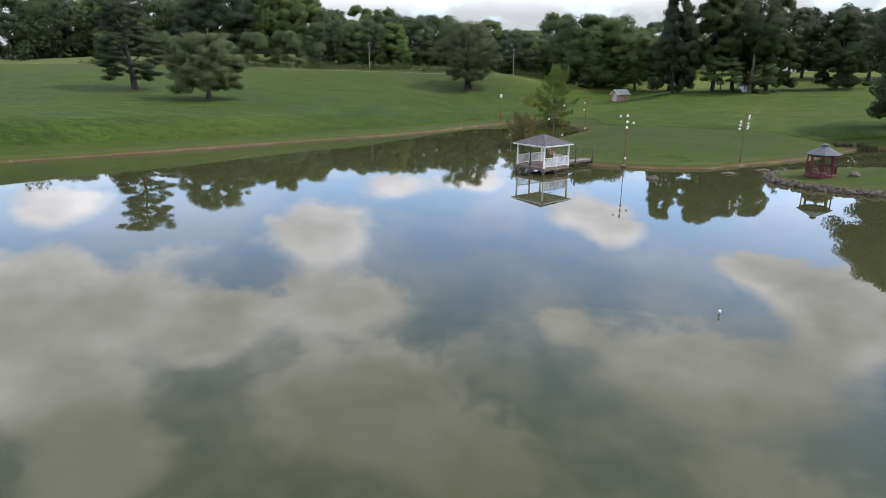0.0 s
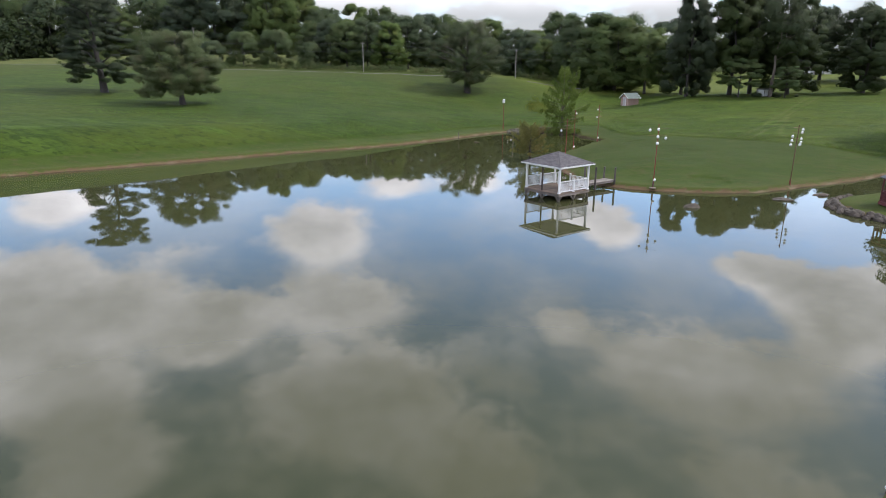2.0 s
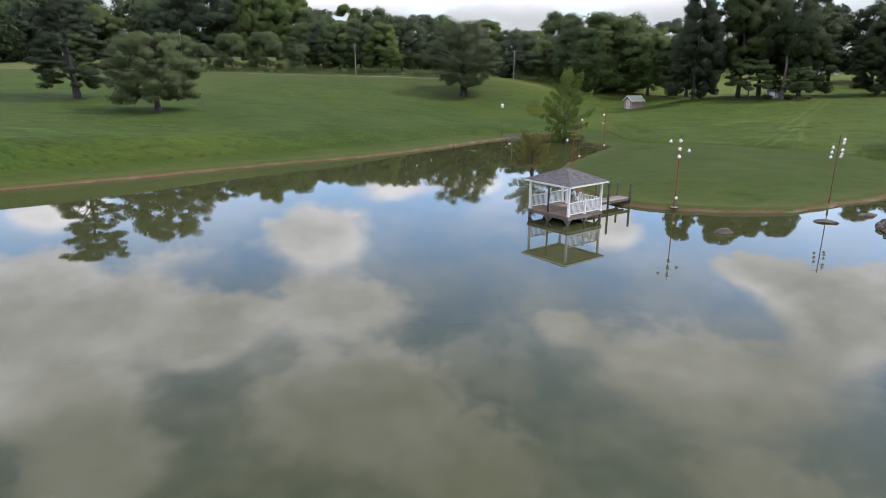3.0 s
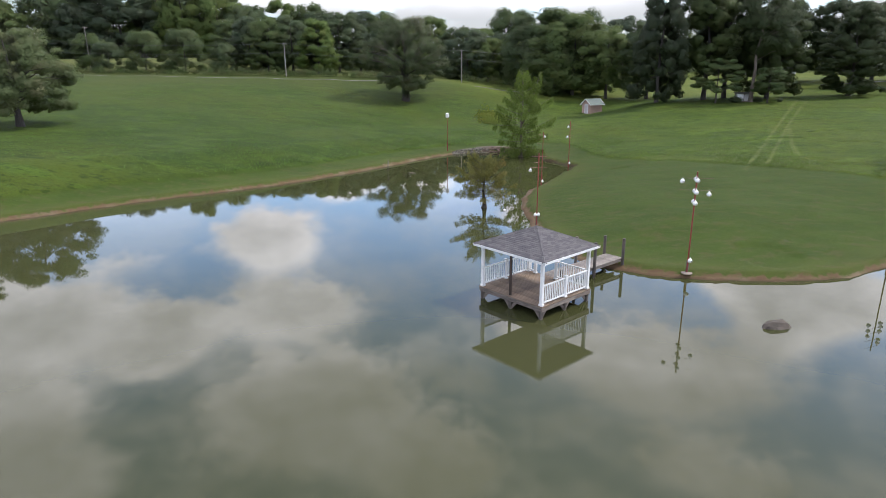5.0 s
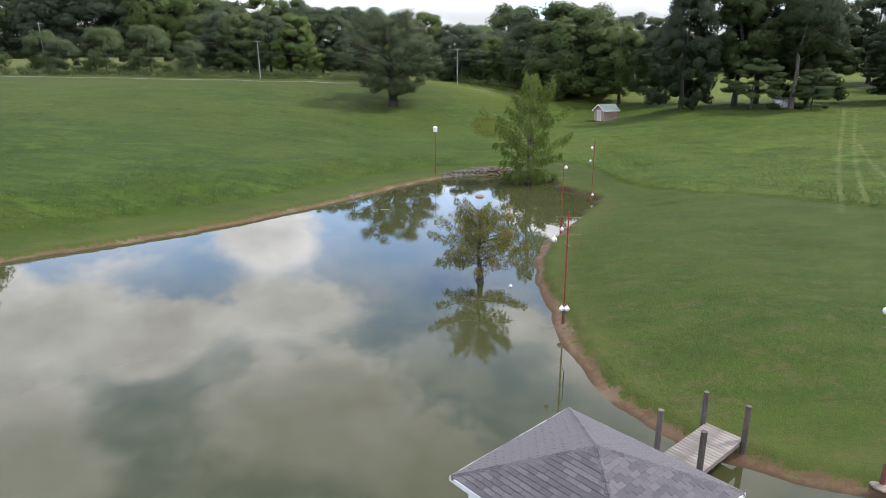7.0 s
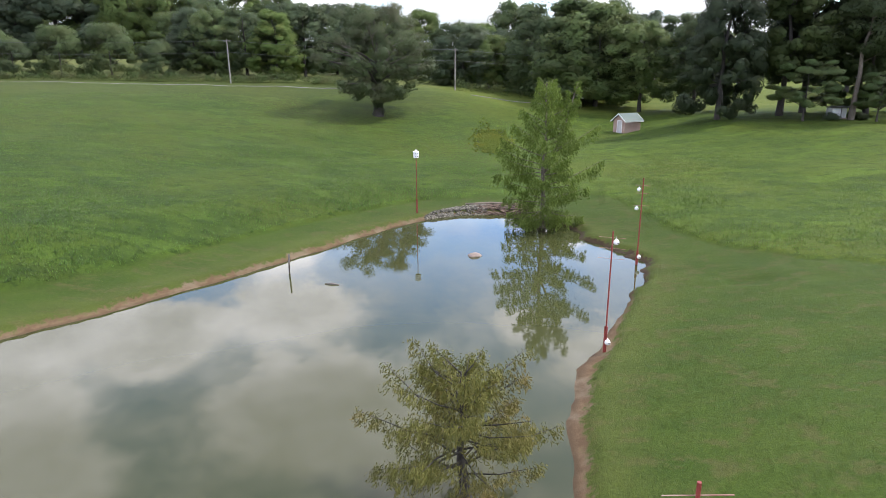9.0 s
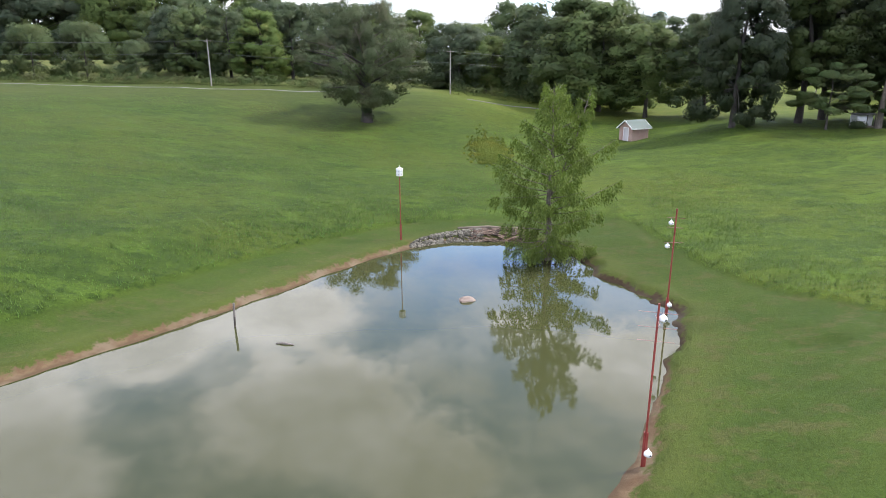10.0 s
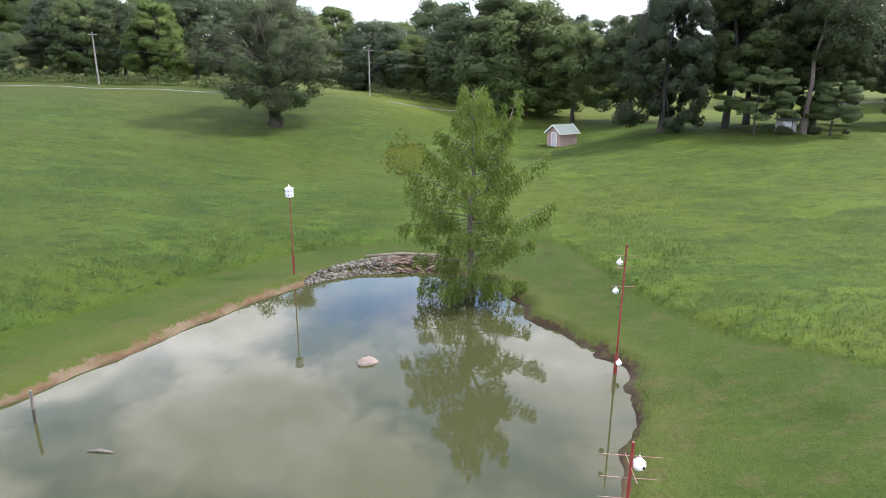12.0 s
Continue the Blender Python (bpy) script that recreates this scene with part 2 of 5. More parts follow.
    grass = g.mix(sunlit_park, grass, g.mix(g.ramp(mid, 0.35, 0.65), rgb(0.080, 0.109, 0.016), rgb(0.106, 0.126, 0.022)))
    # worn wheel tracks
    worn = g.math("MULTIPLY", g.ramp(g.math("ADD", rut, g.math("MULTIPLY", patch, 0.5)), 0.60, 0.25), 0.28)
    grass = g.mix(worn, grass, rgb(0.185, 0.185, 0.075))
    tuft = g.noise(v, 4.5, 5.0, 0.75)
    rough = g.math("SUBTRACT", 1.0, g.math("MULTIPLY", m, 0.5))
    c = g.mix(g.math("MULTIPLY", g.math("MULTIPLY", g.ramp(tuft, 0.58, 0.36), 0.45), rough), grass, g.mix(1.0, grass, rgb(0.55, 0.6, 0.55), "MULTIPLY"))
    c = g.mix(g.math("MULTIPLY", g.math("MULTIPLY", g.ramp(fine, 0.40, 0.66), 0.36), rough), c, g.mix(1.0, c, rgb(1.9, 1.75, 1.6), "MULTIPLY"))
    c = g.mix(g.math("MULTIPLY", g.math("MULTIPLY", g.ramp(blades, 0.55, 0.30), 0.4), rough), c, g.mix(1.0, c, rgb(0.5, 0.55, 0.5), "MULTIPLY"))
    # bare red clay along the water, and thin grass above it
    soil = g.mix(g.ramp(g.noise(v, 2.2, 5.0, 0.65), 0.35, 0.68), rgb(0.098, 0.060, 0.033), rgb(0.162, 0.110, 0.064))
    soil = g.mix(g.math("MULTIPLY", g.ramp(fine, 0.45, 0.7), 0.2), soil, rgb(0.12, 0.075, 0.045))
    soil = g.mix(g.ramp(g.node("ShaderNodeSeparateXYZ", {0: v}).outputs[2], 0.10, 0.01), soil, rgb(0.080, 0.052, 0.030))
    soil = g.mix(g.ramp(g.noise(v, 0.5, 4.0, 0.6), 0.5, 0.66), soil, rgb(0.146, 0.108, 0.070))
    soil = g.mix(mud, soil, g.mix(1.0, soil, rgb(0.36, 0.36, 0.38), "MULTIPLY"))
    ragged = g.math("ADD", edge, g.math("MULTIPLY", g.math("SUBTRACT", g.noise(v, 2.2, 6.0, 0.72), 0.5), 1.5))
    thin = g.math("MULTIPLY", g.ramp(g.math("ADD", edge, g.math("MULTIPLY", g.math("SUBTRACT", patch, 0.5), 3.0)), 2.4, 0.4), 0.14)
    c = g.mix(thin, c, rgb(0.150, 0.125, 0.045))
    c = g.mix(g.ramp(ragged, 0.10, -0.16), c, soil)
    rise = g.math("ADD", fine, g.math("MULTIPLY", blades, 1.2))
    return principled(g, c, 0.92, 0.0, rise, g.ramp(ragged, -0.12, 0.12, 0.25, 0.5), 0.06, **{"Specular IOR Level": 0.15})


def shingle_surface(g):
    v = coords(g)
    r = g.node("ShaderNodeObjectInfo").outputs["Random"]
    c = g.mix(g.ramp(r, 0.0, 1.0), rgb(0.090, 0.084, 0.088), rgb(0.142, 0.131, 0.131))
    c = g.mix(g.ramp(g.noise(v, 30.0, 3.0), 0.35, 0.7), c, g.mix(1.0, c, rgb(0.65, 0.63, 0.66), "MULTIPLY"))
    return principled(g, c, 0.93, 0.0, g.noise(v, 140.0, 2.0), 0.4, 0.01)


def bark_surface(a, b):
    def build(g):
        v = coords(g)
        ridges = g.noise(stretched(g, v, 6, 6, 1.2), 2.5, 5.0, 0.7)
        return principled(g, g.mix(g.ramp(ridges, 0.35, 0.65), rgb(*a), rgb(*b)), 0.9, 0.0, ridges, 0.8, 0.05)
    return build


def stone_surface(g):
    v = coords(g)
    r = g.node("ShaderNodeObjectInfo").outputs["Random"]
    i = g.node("ShaderNodeNewGeometry").outputs["Random Per Island"]
    c = g.mix(g.ramp(g.noise(v, 3.0, 5.0, 0.65), 0.3, 0.7), rgb(0.040, 0.031, 0.023), rgb(0.130, 0.102, 0.078))
    c = g.mix(g.math("MULTIPLY", g.ramp(r, 0, 1), 0.4), c, rgb(0.150, 0.112, 0.086))
    c = g.mix(g.math("MULTIPLY", i, 0.45), c, rgb(0.062, 0.054, 0.043))
    return principled(g, c, 0.85, 0.0, g.noise(v, 14.0, 5.0, 0.7), 0.6, 0.03)


def riprap_surface(dark, pale, tint):
    def build(g):
        i = g.node("ShaderNodeNewGeometry").outputs["Random Per Island"]
        v = coords(g)
        c = g.mix(g.ramp(i, 0.15, 0.95), rgb(*dark), rgb(*pale))
        c = g.mix(g.math("MULTIPLY", g.ramp(g.noise(v, 5.0, 4.0), 0.45, 0.7), 0.5), c, rgb(*tint))
        return principled(g, c, 0.9, 0.0, g.noise(v, 22.0, 4.0), 0.5, 0.02, **{"Specular IOR Level": 0.25})
    return build


M_WATER = surface("pond water", water_surface)
M_GROUND = surface("grass and clay", ground_surface)
M_SHINGLE = surface("asphalt shingle", shingle_surface)
M_SHEATH = plain("roof felt", (0.055, 0.052, 0.055), (0.085, 0.08, 0.082), 8.0, 0.95)
M_WHITE = plain("white vinyl", (0.718, 0.716, 0.716), (0.776, 0.774, 0.763), 3.0, 0.45, relief=0.05, dirt=(0.485, 0.477, 0.428))
M_DECK = wood("weathered decking", (0.112, 0.074, 0.048), (0.226, 0.164, 0.114), "Y", spread=0.22)
M_SKIRT = wood("grey timber", (0.135, 0.112, 0.098), (0.225, 0.190, 0.165), "X")
M_SKIRT_Y = wood("grey cross timber", (0.135, 0.112, 0.098), (0.225, 0.190, 0.165), "Y")
M_DOCK = wood("silvered planks", (0.141, 0.118, 0.101), (0.226, 0.197, 0.171), "Y", spread=0.15)
M_PILE = wood("dark timber pile", (0.060, 0.050, 0.044), (0.125, 0.105, 0.092), "Z")
M_BROWNPOST = wood("brown painted post", (0.035, 0.022, 0.018), (0.062, 0.042, 0.034), "Z", 0.6, 0.05)
M_RED = plain("red painted pole", (0.198, 0.026, 0.022), (0.264, 0.049, 0.036), 5.0, 0.55, relief=0.1, dirt=(0.125, 0.045, 0.032))
M_RUST = plain("rusted pole", (0.105, 0.048, 0.030), (0.150, 0.078, 0.048), 5.0, 0.75, relief=0.15, dirt=(0.07, 0.04, 0.03))
M_ARM = plain("thin weathered arm", (0.255, 0.084, 0.072), (0.375, 0.240, 0.216), 5.0, 0.6, relief=0.1)
M_GOURD = plain("white gourd", (0.76, 0.76, 0.75), (0.82, 0.82, 0.80), 8.0, 0.4, relief=0.05)
M_HOLE = plain("dark hole", (0.012, 0.011, 0.010), (0.02, 0.018, 0.016), 8.0, 0.9)
M_METAL = plain("galvanised metal", (0.42, 0.43, 0.44), (0.55, 0.56, 0.57), 8.0, 0.45, 0.7, relief=0.05)
M_CONCRETE = plain("pale concrete", (0.175, 0.137, 0.106), (0.243, 0.197, 0.156), 6.0, 0.9)
M_UTILITY = wood("grey utility pole", (0.24, 0.22, 0.19), (0.40, 0.375, 0.34), "Z")
M_WIRE = plain("aluminium cable", (0.110, 0.116, 0.116), (0.154, 0.160, 0.160), 3.0, 0.5, 0.4)
M_SHEDWALL = plain("pinkish brick wall", (0.310, 0.200, 0.165), (0.385, 0.270, 0.230), 4.0, 0.85, dirt=(0.25, 0.18, 0.16))
M_GREENROOF = plain("green roof sheet", (0.032, 0.066, 0.058), (0.047, 0.086, 0.074), 3.0, 0.6, relief=0.1)
M_SHEDDOOR = plain("pale grey door", (0.40, 0.37, 0.38), (0.50, 0.47, 0.47), 3.0, 0.6)
M_REDWOOD = wood("red stained wood", (0.065, 0.013, 0.014), (0.115, 0.030, 0.029), "Z", 0.7)
M_SLATE = plain("blue grey roof", (0.052, 0.062, 0.075), (0.083, 0.092, 0.105), 5.0, 0.7, relief=0.2)
M_STONE = surface("field stone", stone_surface)
M_RIPRAP = surface("broken stone", riprap_surface((0.045, 0.040, 0.032), (0.215, 0.195, 0.160), (0.110, 0.105, 0.078)))
M_SLABS = surface("flat brown stone", riprap_surface((0.034, 0.024, 0.018), (0.180, 0.130, 0.098), (0.125, 0.070, 0.050)))
M_BARK = surface("grey brown bark", bark_surface((0.026, 0.022, 0.019), (0.068, 0.060, 0.052)))
M_BARK_PALE = surface("pale cypress bark", bark_surface((0.075, 0.060, 0.047), (0.185, 0.155, 0.128)))
M_BARK_WET = surface("dark wet bark", bark_surface((0.022, 0.018, 0.015), (0.060, 0.050, 0.042)))
M_LEAF = leaves("woodland leaf", (0.074, 0.110, 0.040), (0.112, 0.156, 0.058), (0.108, 0.128, 0.046), 0.30, 0.26, rounded_by=0.88)
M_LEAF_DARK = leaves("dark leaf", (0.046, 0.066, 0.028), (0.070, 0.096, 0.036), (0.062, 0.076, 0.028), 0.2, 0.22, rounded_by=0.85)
M_LEAF_OAK = leaves("dull oak leaf", (0.078, 0.106, 0.046), (0.116, 0.148, 0.066), (0.126, 0.120, 0.066), 0.15, 0.26, rounded_by=0.7)
M_LEAF_BRIGHT = leaves("sunny leaf", (0.082, 0.130, 0.036), (0.122, 0.178, 0.056), (0.136, 0.156, 0.050), 0.25, 0.30, rounded_by=0.88)
M_LEAF_CYPRESS = leaves("cypress needles", (0.072, 0.108, 0.020), (0.172, 0.220, 0.044), (0.144, 0.186, 0.036), 0.1, 0.40)
M_LEAF_RUSTY = leaves("browning cypress needles", (0.115, 0.112, 0.032), (0.179, 0.162, 0.046), (0.201, 0.131, 0.051), 0.1, 0.35)
M_LEAF_BRUSH = leaves("roadside brush", (0.055, 0.091, 0.023), (0.105, 0.138, 0.039), (0.118, 0.112, 0.042), 0.2, 0.2, rounded_by=0.4)
M_LEAF_YELLOW = leaves("yellow flowering weeds", (0.110, 0.160, 0.030), (0.180, 0.210, 0.042), (0.250, 0.235, 0.045), 0.2, 0.5, 0.6)
M_BLADE = leaves("grass blade", (0.075, 0.149, 0.021), (0.110, 0.204, 0.036), (0.104, 0.170, 0.027), 0.05, 0.18, 0.9)
M_BLADE_EAST = leaves("yellowish grass blade", (0.083, 0.145, 0.019), (0.119, 0.200, 0.031), (0.112, 0.166, 0.025), 0.05, 0.18, 0.9)
M_LAWN = leaves("mown blade", (0.056, 0.079, 0.014), (0.081, 0.106, 0.021), (0.090, 0.103, 0.027), 0.05, 0.15, 0.9)
M_LEAF_SHRUB = leaves("brown bank shrub", (0.050, 0.055, 0.022), (0.085, 0.085, 0.034), (0.090, 0.070, 0.036), 0.1, rounded_by=0.6)
M_ROAD = plain("pale gravel road", (0.154, 0.150, 0.139), (0.191, 0.188, 0.172), 1.5, 0.95)
M_HOUSEWALL = plain("white siding", (0.70, 0.70, 0.69), (0.78, 0.78, 0.77), 2.0, 0.6)
M_HOUSEROOF = plain("grey house roof", (0.20, 0.20, 0.205), (0.28, 0.28, 0.285), 3.0, 0.85)
M_GLASS = plain("dark window glass", (0.02, 0.025, 0.03), (0.03, 0.035, 0.04), 3.0, 0.08, relief=0.0)
M_DARKROOF = plain("dark shelter roof", (0.045, 0.042, 0.040), (0.075, 0.070, 0.066), 3.0, 0.85)
M_STONE_PINK = plain("pinkish stone", (0.200, 0.146, 0.118), (0.290, 0.232, 0.195), 6.0, 0.85, relief=0.5, dirt=(0.115, 0.085, 0.072))


# ---- shaping helpers ----
def part(name, shape, material, parent, label=""):
    """Links a bmesh or mesh as one object under a thing or a part."""
    if isinstance(shape, bmesh.types.BMesh):
        me = bpy.data.meshes.new(name)
        shape.to_mesh(me)
        shape.free()
    else:
        me = shape
    if material is not None and not me.materials:
        me.materials.append(material)
    ob = new(name, me)
    ob.parent = parent
    if material is not None and me.materials[0] is not material:
        ob.material_slots[0].link = "OBJECT"
        ob.material_slots[0].material = material
    return tagged(ob, label)


def thing(name, m, label, category, group="", kind=""):
    ob = new(name)
    ob.empty_display_size = 0.3
    ob.matrix_basis = m
    return tagged(ob, label, category, group, kind)


def solo(name, shape, material, label, category, group="", kind="", m=None):
    """A thing made of one mesh."""
    ob = part(name, shape, material, None, label)
    if m is not None:
        ob.matrix_basis = m
    return tagged(ob, "", category, group, kind)


def box(bm, size, at, turn=0.0, bevel=0.0):
    """A box with its centre at `at`, turned about z (degrees), with bevelled edges."""
    made = bmesh.ops.create_cube(bm, size=1.0, matrix=pose(*at, 0, 0, turn) @ Matrix.Diagonal((*size, 1.0)))
    if bevel:
        edges = list({e for v in made["verts"] for e in v.link_edges})
        bmesh.ops.bevel(bm, geom=edges, offset=bevel, segments=1, affect="EDGES", clamp_overlap=True)
    return bm


def boxes(*rows, bevel=0.0):
    bm = bmesh.new()
    for size, at, *turn in rows:
        box(bm, size, at, turn[0] if turn else 0.0, bevel)
    return bm


def rod(bm, a, b, r0, r1=None, seg=8, cap=True):
    """A round bar from a to b."""
    a, b = Vector(a), Vector(b)
    r1 = r0 if r1 is None else r1
    turn = (b - a).to_track_quat("Z", "Y").to_matrix().to_4x4()
    m = Matrix.Translation((a + b) / 2) @ turn
    bmesh.ops.create_cone(bm, cap_ends=cap, cap_tris=False, segments=seg, radius1=r0, radius2=r1, depth=(b - a).length, matrix=m)
    return bm


def beam(bm, a, b, w, h):
    """A square bar from a to b."""
    a, b = Vector(a), Vector(b)
    m = Matrix.Translation((a + b) / 2) @ (b - a).to_track_quat("X", "Z").to_matrix().to_4x4() @ Matrix.Diagonal(((b - a).length, w, h, 1.0))
    bmesh.ops.create_cube(bm, size=1.0, matrix=m)
    return bm


def tube(bm, path, radii, seg=8):
    """A tapered tube through the points of a path."""
    rings = []
    for i, p in enumerate(path):
        d = (path[min(i + 1, len(path) - 1)] - path[max(i - 1, 0)]).normalized()
        side = d.cross(Vector((0.31, 0.95, 0.1))).normalized()
        up = d.cross(side)
        rings.append([bm.verts.new(p + radii[i] * (math.cos(2 * math.pi * k / seg) * side + math.sin(2 * math.pi * k / seg) * up)) for k in range(seg)])
    for a, b in zip(rings, rings[1:]):
        for k in range(seg):
            bm.faces.new((a[k], a[(k + 1) % seg], b[(k + 1) % seg], b[k]))
    bm.faces.new(rings[-1])
    bm.faces.new(rings[0][::-1])
    return bm


def lathe(bm, profile, seg=16, at=(0, 0, 0), squash=1.0):
    """A turned shape: profile rows of (radius, height)."""
    rings = []
    for r, z in profile:
        rings.append([bm.verts.new((at[0] + r * math.cos(2 * math.pi * k / seg), at[1] + squash * r * math.sin(2 * math.pi * k / seg), at[2] + z)) for k in range(seg)])
    for a, b in zip(rings, rings[1:]):
        for k in range(seg):
            bm.faces.new((a[k], a[(k + 1) % seg], b[(k + 1) % seg], b[k]))
    bm.faces.new(rings[0][::-1])
    bm.faces.new(rings[-1])
    return bm


def smooth(bm):
    for f in bm.faces:
        f.smooth = True
    return bm


def mesh_of(name, verts, faces):
    me = bpy.data.meshes.new(name)
    me.from_pydata(verts, [], faces)
    return me


def fast_mesh(name, verts, per_face, outward=None):
    """A mesh of loose faces, each with its own per_face corners."""
    n = len(verts)
    me = bpy.data.meshes.new(name)
    me.vertices.add(n)
    me.vertices.foreach_set("co", np.asarray(verts, dtype=np.float32).ravel())
    me.loops.add(n)
    me.loops.foreach_set("vertex_index", np.arange(n, dtype=np.int32))
    me.polygons.add(n // per_face)
    me.polygons.foreach_set("loop_start", np.arange(0, n, per_face, dtype=np.int32))
    if outward is not None:
        me.attributes.new("outward", "FLOAT_VECTOR", "POINT").data.foreach_set("vector", np.asarray(outward, dtype=np.float32).ravel())
    me.update(calc_edges=True)
    return me


# ---- the lie of the land ----
SHORE_WEST = [(-64, 30), (-60, 47), (-52, 56.2), (-43.7, 62.9), (-33.5, 71.8), (-25.3, 80.1), (-20.2, 84), (-14.8, 89), (-10.6, 94.2), (-8.2, 97.4), (-4.1, 103.4), (-0.9, 107.6)]
SHORE_NORTH = [(2.0, 110.2), (5, 110.9), (7.8, 110.6), (9.8, 108.2), (10.9, 105.2)]
SHORE_EAST = [(11.9, 102.3), (12.8, 98.6), (12.7, 95), (11.6, 92.4), (9.2, 88.2), (7.0, 84), (5.7, 78), (5.8, 71.5), (6.3, 66.3), (8.0, 62.8),
              (10.5, 61.0), (15, 60.0), (20.7, 60.6), (27.5, 64.4), (35, 69.4)]
SHORE_FAR = [(45, 78), (56, 79), (61, 66), (58, 30), (48, -20), (20, -55), (-20, -58), (-52, -25)]
ISLAND = (36.6, 54.1, 12.2, 7.3)


def rounded(points, n=5):
    """A closed Catmull-Rom line through points."""
    p = np.array(points, dtype=float)
    out = []
    for i in range(len(p)):
        a, b, c, d = p[i - 1], p[i], p[(i + 1) % len(p)], p[(i + 2) % len(p)]
        for t in np.linspace(0, 1, n, endpoint=False):
            out.append(0.5 * (2 * b + (c - a) * t + (2 * a - 5 * b + 4 * c - d) * t * t + (3 * b - a - 3 * c + d) * t ** 3))
    return np.array(out)


POND = rounded(SHORE_WEST + SHORE_NORTH + SHORE_EAST + SHORE_FAR)


def line_distance(x, y, line, closed=False):
    best = np.full(np.shape(x), 1e9)
    pts = list(line) + ([line[0]] if closed else [])
    for (ax, ay), (bx, by) in zip(pts, pts[1:]):
        ex, ey = bx - ax, by - ay
        t = np.clip(((x - ax) * ex + (y - ay) * ey) / (ex * ex + ey * ey + 1e-9), 0, 1)
        best = np.minimum(best, (x - ax - t * ex) ** 2 + (y - ay - t * ey) ** 2)
    return np.sqrt(best)


def inside(x, y, line):
    hit = np.zeros(np.shape(x), dtype=bool)
    for (ax, ay), (bx, by) in zip(line, np.roll(line, -1, axis=0)):
        cross = (ay > y) != (by > y)
        hit ^= cross & (x < (bx - ax) * (y - ay) / (by - ay + 1e-12) + ax)
    return hit


def value_noise(x, y, size, seed=0):
    """Smooth noise from -1 to 1 with cells of that size."""
    x, y = np.asarray(x) / size + seed * 17.31, np.asarray(y) / size + seed * 9.17
    i, j = np.floor(x), np.floor(y)
    u, v = x - i, y - j
    u, v = u * u * (3 - 2 * u), v * v * (3 - 2 * v)

    def h(a, b):
        s = np.sin(a * 127.1 + b * 311.7 + seed * 74.7) * 43758.5453
        return (s - np.floor(s)) * 2 - 1
    return (h(i, j) * (1 - u) + h(i + 1, j) * u) * (1 - v) + (h(i, j + 1) * (1 - u) + h(i + 1, j + 1) * u) * v


def ease(v, lo, hi):
    t = np.clip((v - lo) / (hi - lo), 0, 1)
    return t * t * (3 - 2 * t)


def coves(x, y):
    """Where the east bank is undercut and muddy."""
    x, y = np.asarray(x), np.asarray(y)
    return ease(x, 8.5, 11.0) * ease(y, 90.0, 94.0) * (1 - ease(y, 108.0, 112.0))


def shore(x, y):
    """Distance from the water's edge, positive on land."""
    d = line_distance(x, y, POND, True)
    d = np.where(inside(x, y, POND), -d, d)
    cx, cy, rx, ry = ISLAND
    ex, ey = (x - cx) / rx, (y - cy) / ry
    e = np.sqrt(ex * ex + ey * ey)
    isle = (1 - e) * 8.5
    cove = coves(x, y)
    return np.maximum(d, isle) + (0.16 + 0.50 * cove) * value_noise(x, y, 1.9, 3) + (0.09 + 0.16 * cove) * value_noise(x, y, 0.8, 5)


# spot heights: x, y, height of the land
SPOTS = np.array([(-52, 104, 4.0), (-73, 116, 5.3), (-10, 162, 4.1), (-40, 179, 8.6), (2, 187, 7.0), (-11.4, 128, 1.8), (-22, 117, 2.7),
                  (4.6, 124, 1.0), (29, 161, 1.3), (37, 180, 3.3), (40, 155, 3.9), (51, 152, 4.0), (80, 163, 5.0), (-90, 180, 9.6),
                  (22, 97, 1.1), (40, 90, 1.4), (70, 85, 2.5), (-85, 60, 5.0), (0, -95, 3.0), (90, 20, 4.0), (-30, 230, 10.0),
                  (60, 230, 6.0), (110, 220, 8.0), (-150, 150, 10.0), (-34, 145, 5.5), (62, 125, 3.2), (-2, 112, 1.15),
                  (-20, 178, 7.9), (1, 178, 6.9)])


def spline_weights(s):
    n = len(s)
    d = np.linalg.norm(s[:, None, :2] - s[None, :, :2], axis=2)
    k = np.where(d > 0, d * d * np.log(d + 1e-9), 0.0) + np.eye(n) * 20.0
    p = np.hstack([np.ones((n, 1)), s[:, :2]])
    a = np.block([[k, p], [p.T, np.zeros((3, 3))]])
    return np.linalg.solve(a, np.concatenate([s[:, 2], np.zeros(3)]))


WEIGHTS = spline_weights(SPOTS)


def beach(x, y):
    """Width of the bare clay strip."""
    return 0.25 - 0.14 * ease(np.asarray(x), 8.5, 11.0) * (np.asarray(y) > 60) + 0.22 * value_noise(x, y, 5.0, 8) + 0.10 * np.exp(-((np.asarray(y) - 72.0) / 10.0) ** 2) * (np.asarray(x) > 0) + 0.30 * np.exp(-((np.asarray(y) - 84.0) / 4.5) ** 2) * (np.asarray(x) > 0)


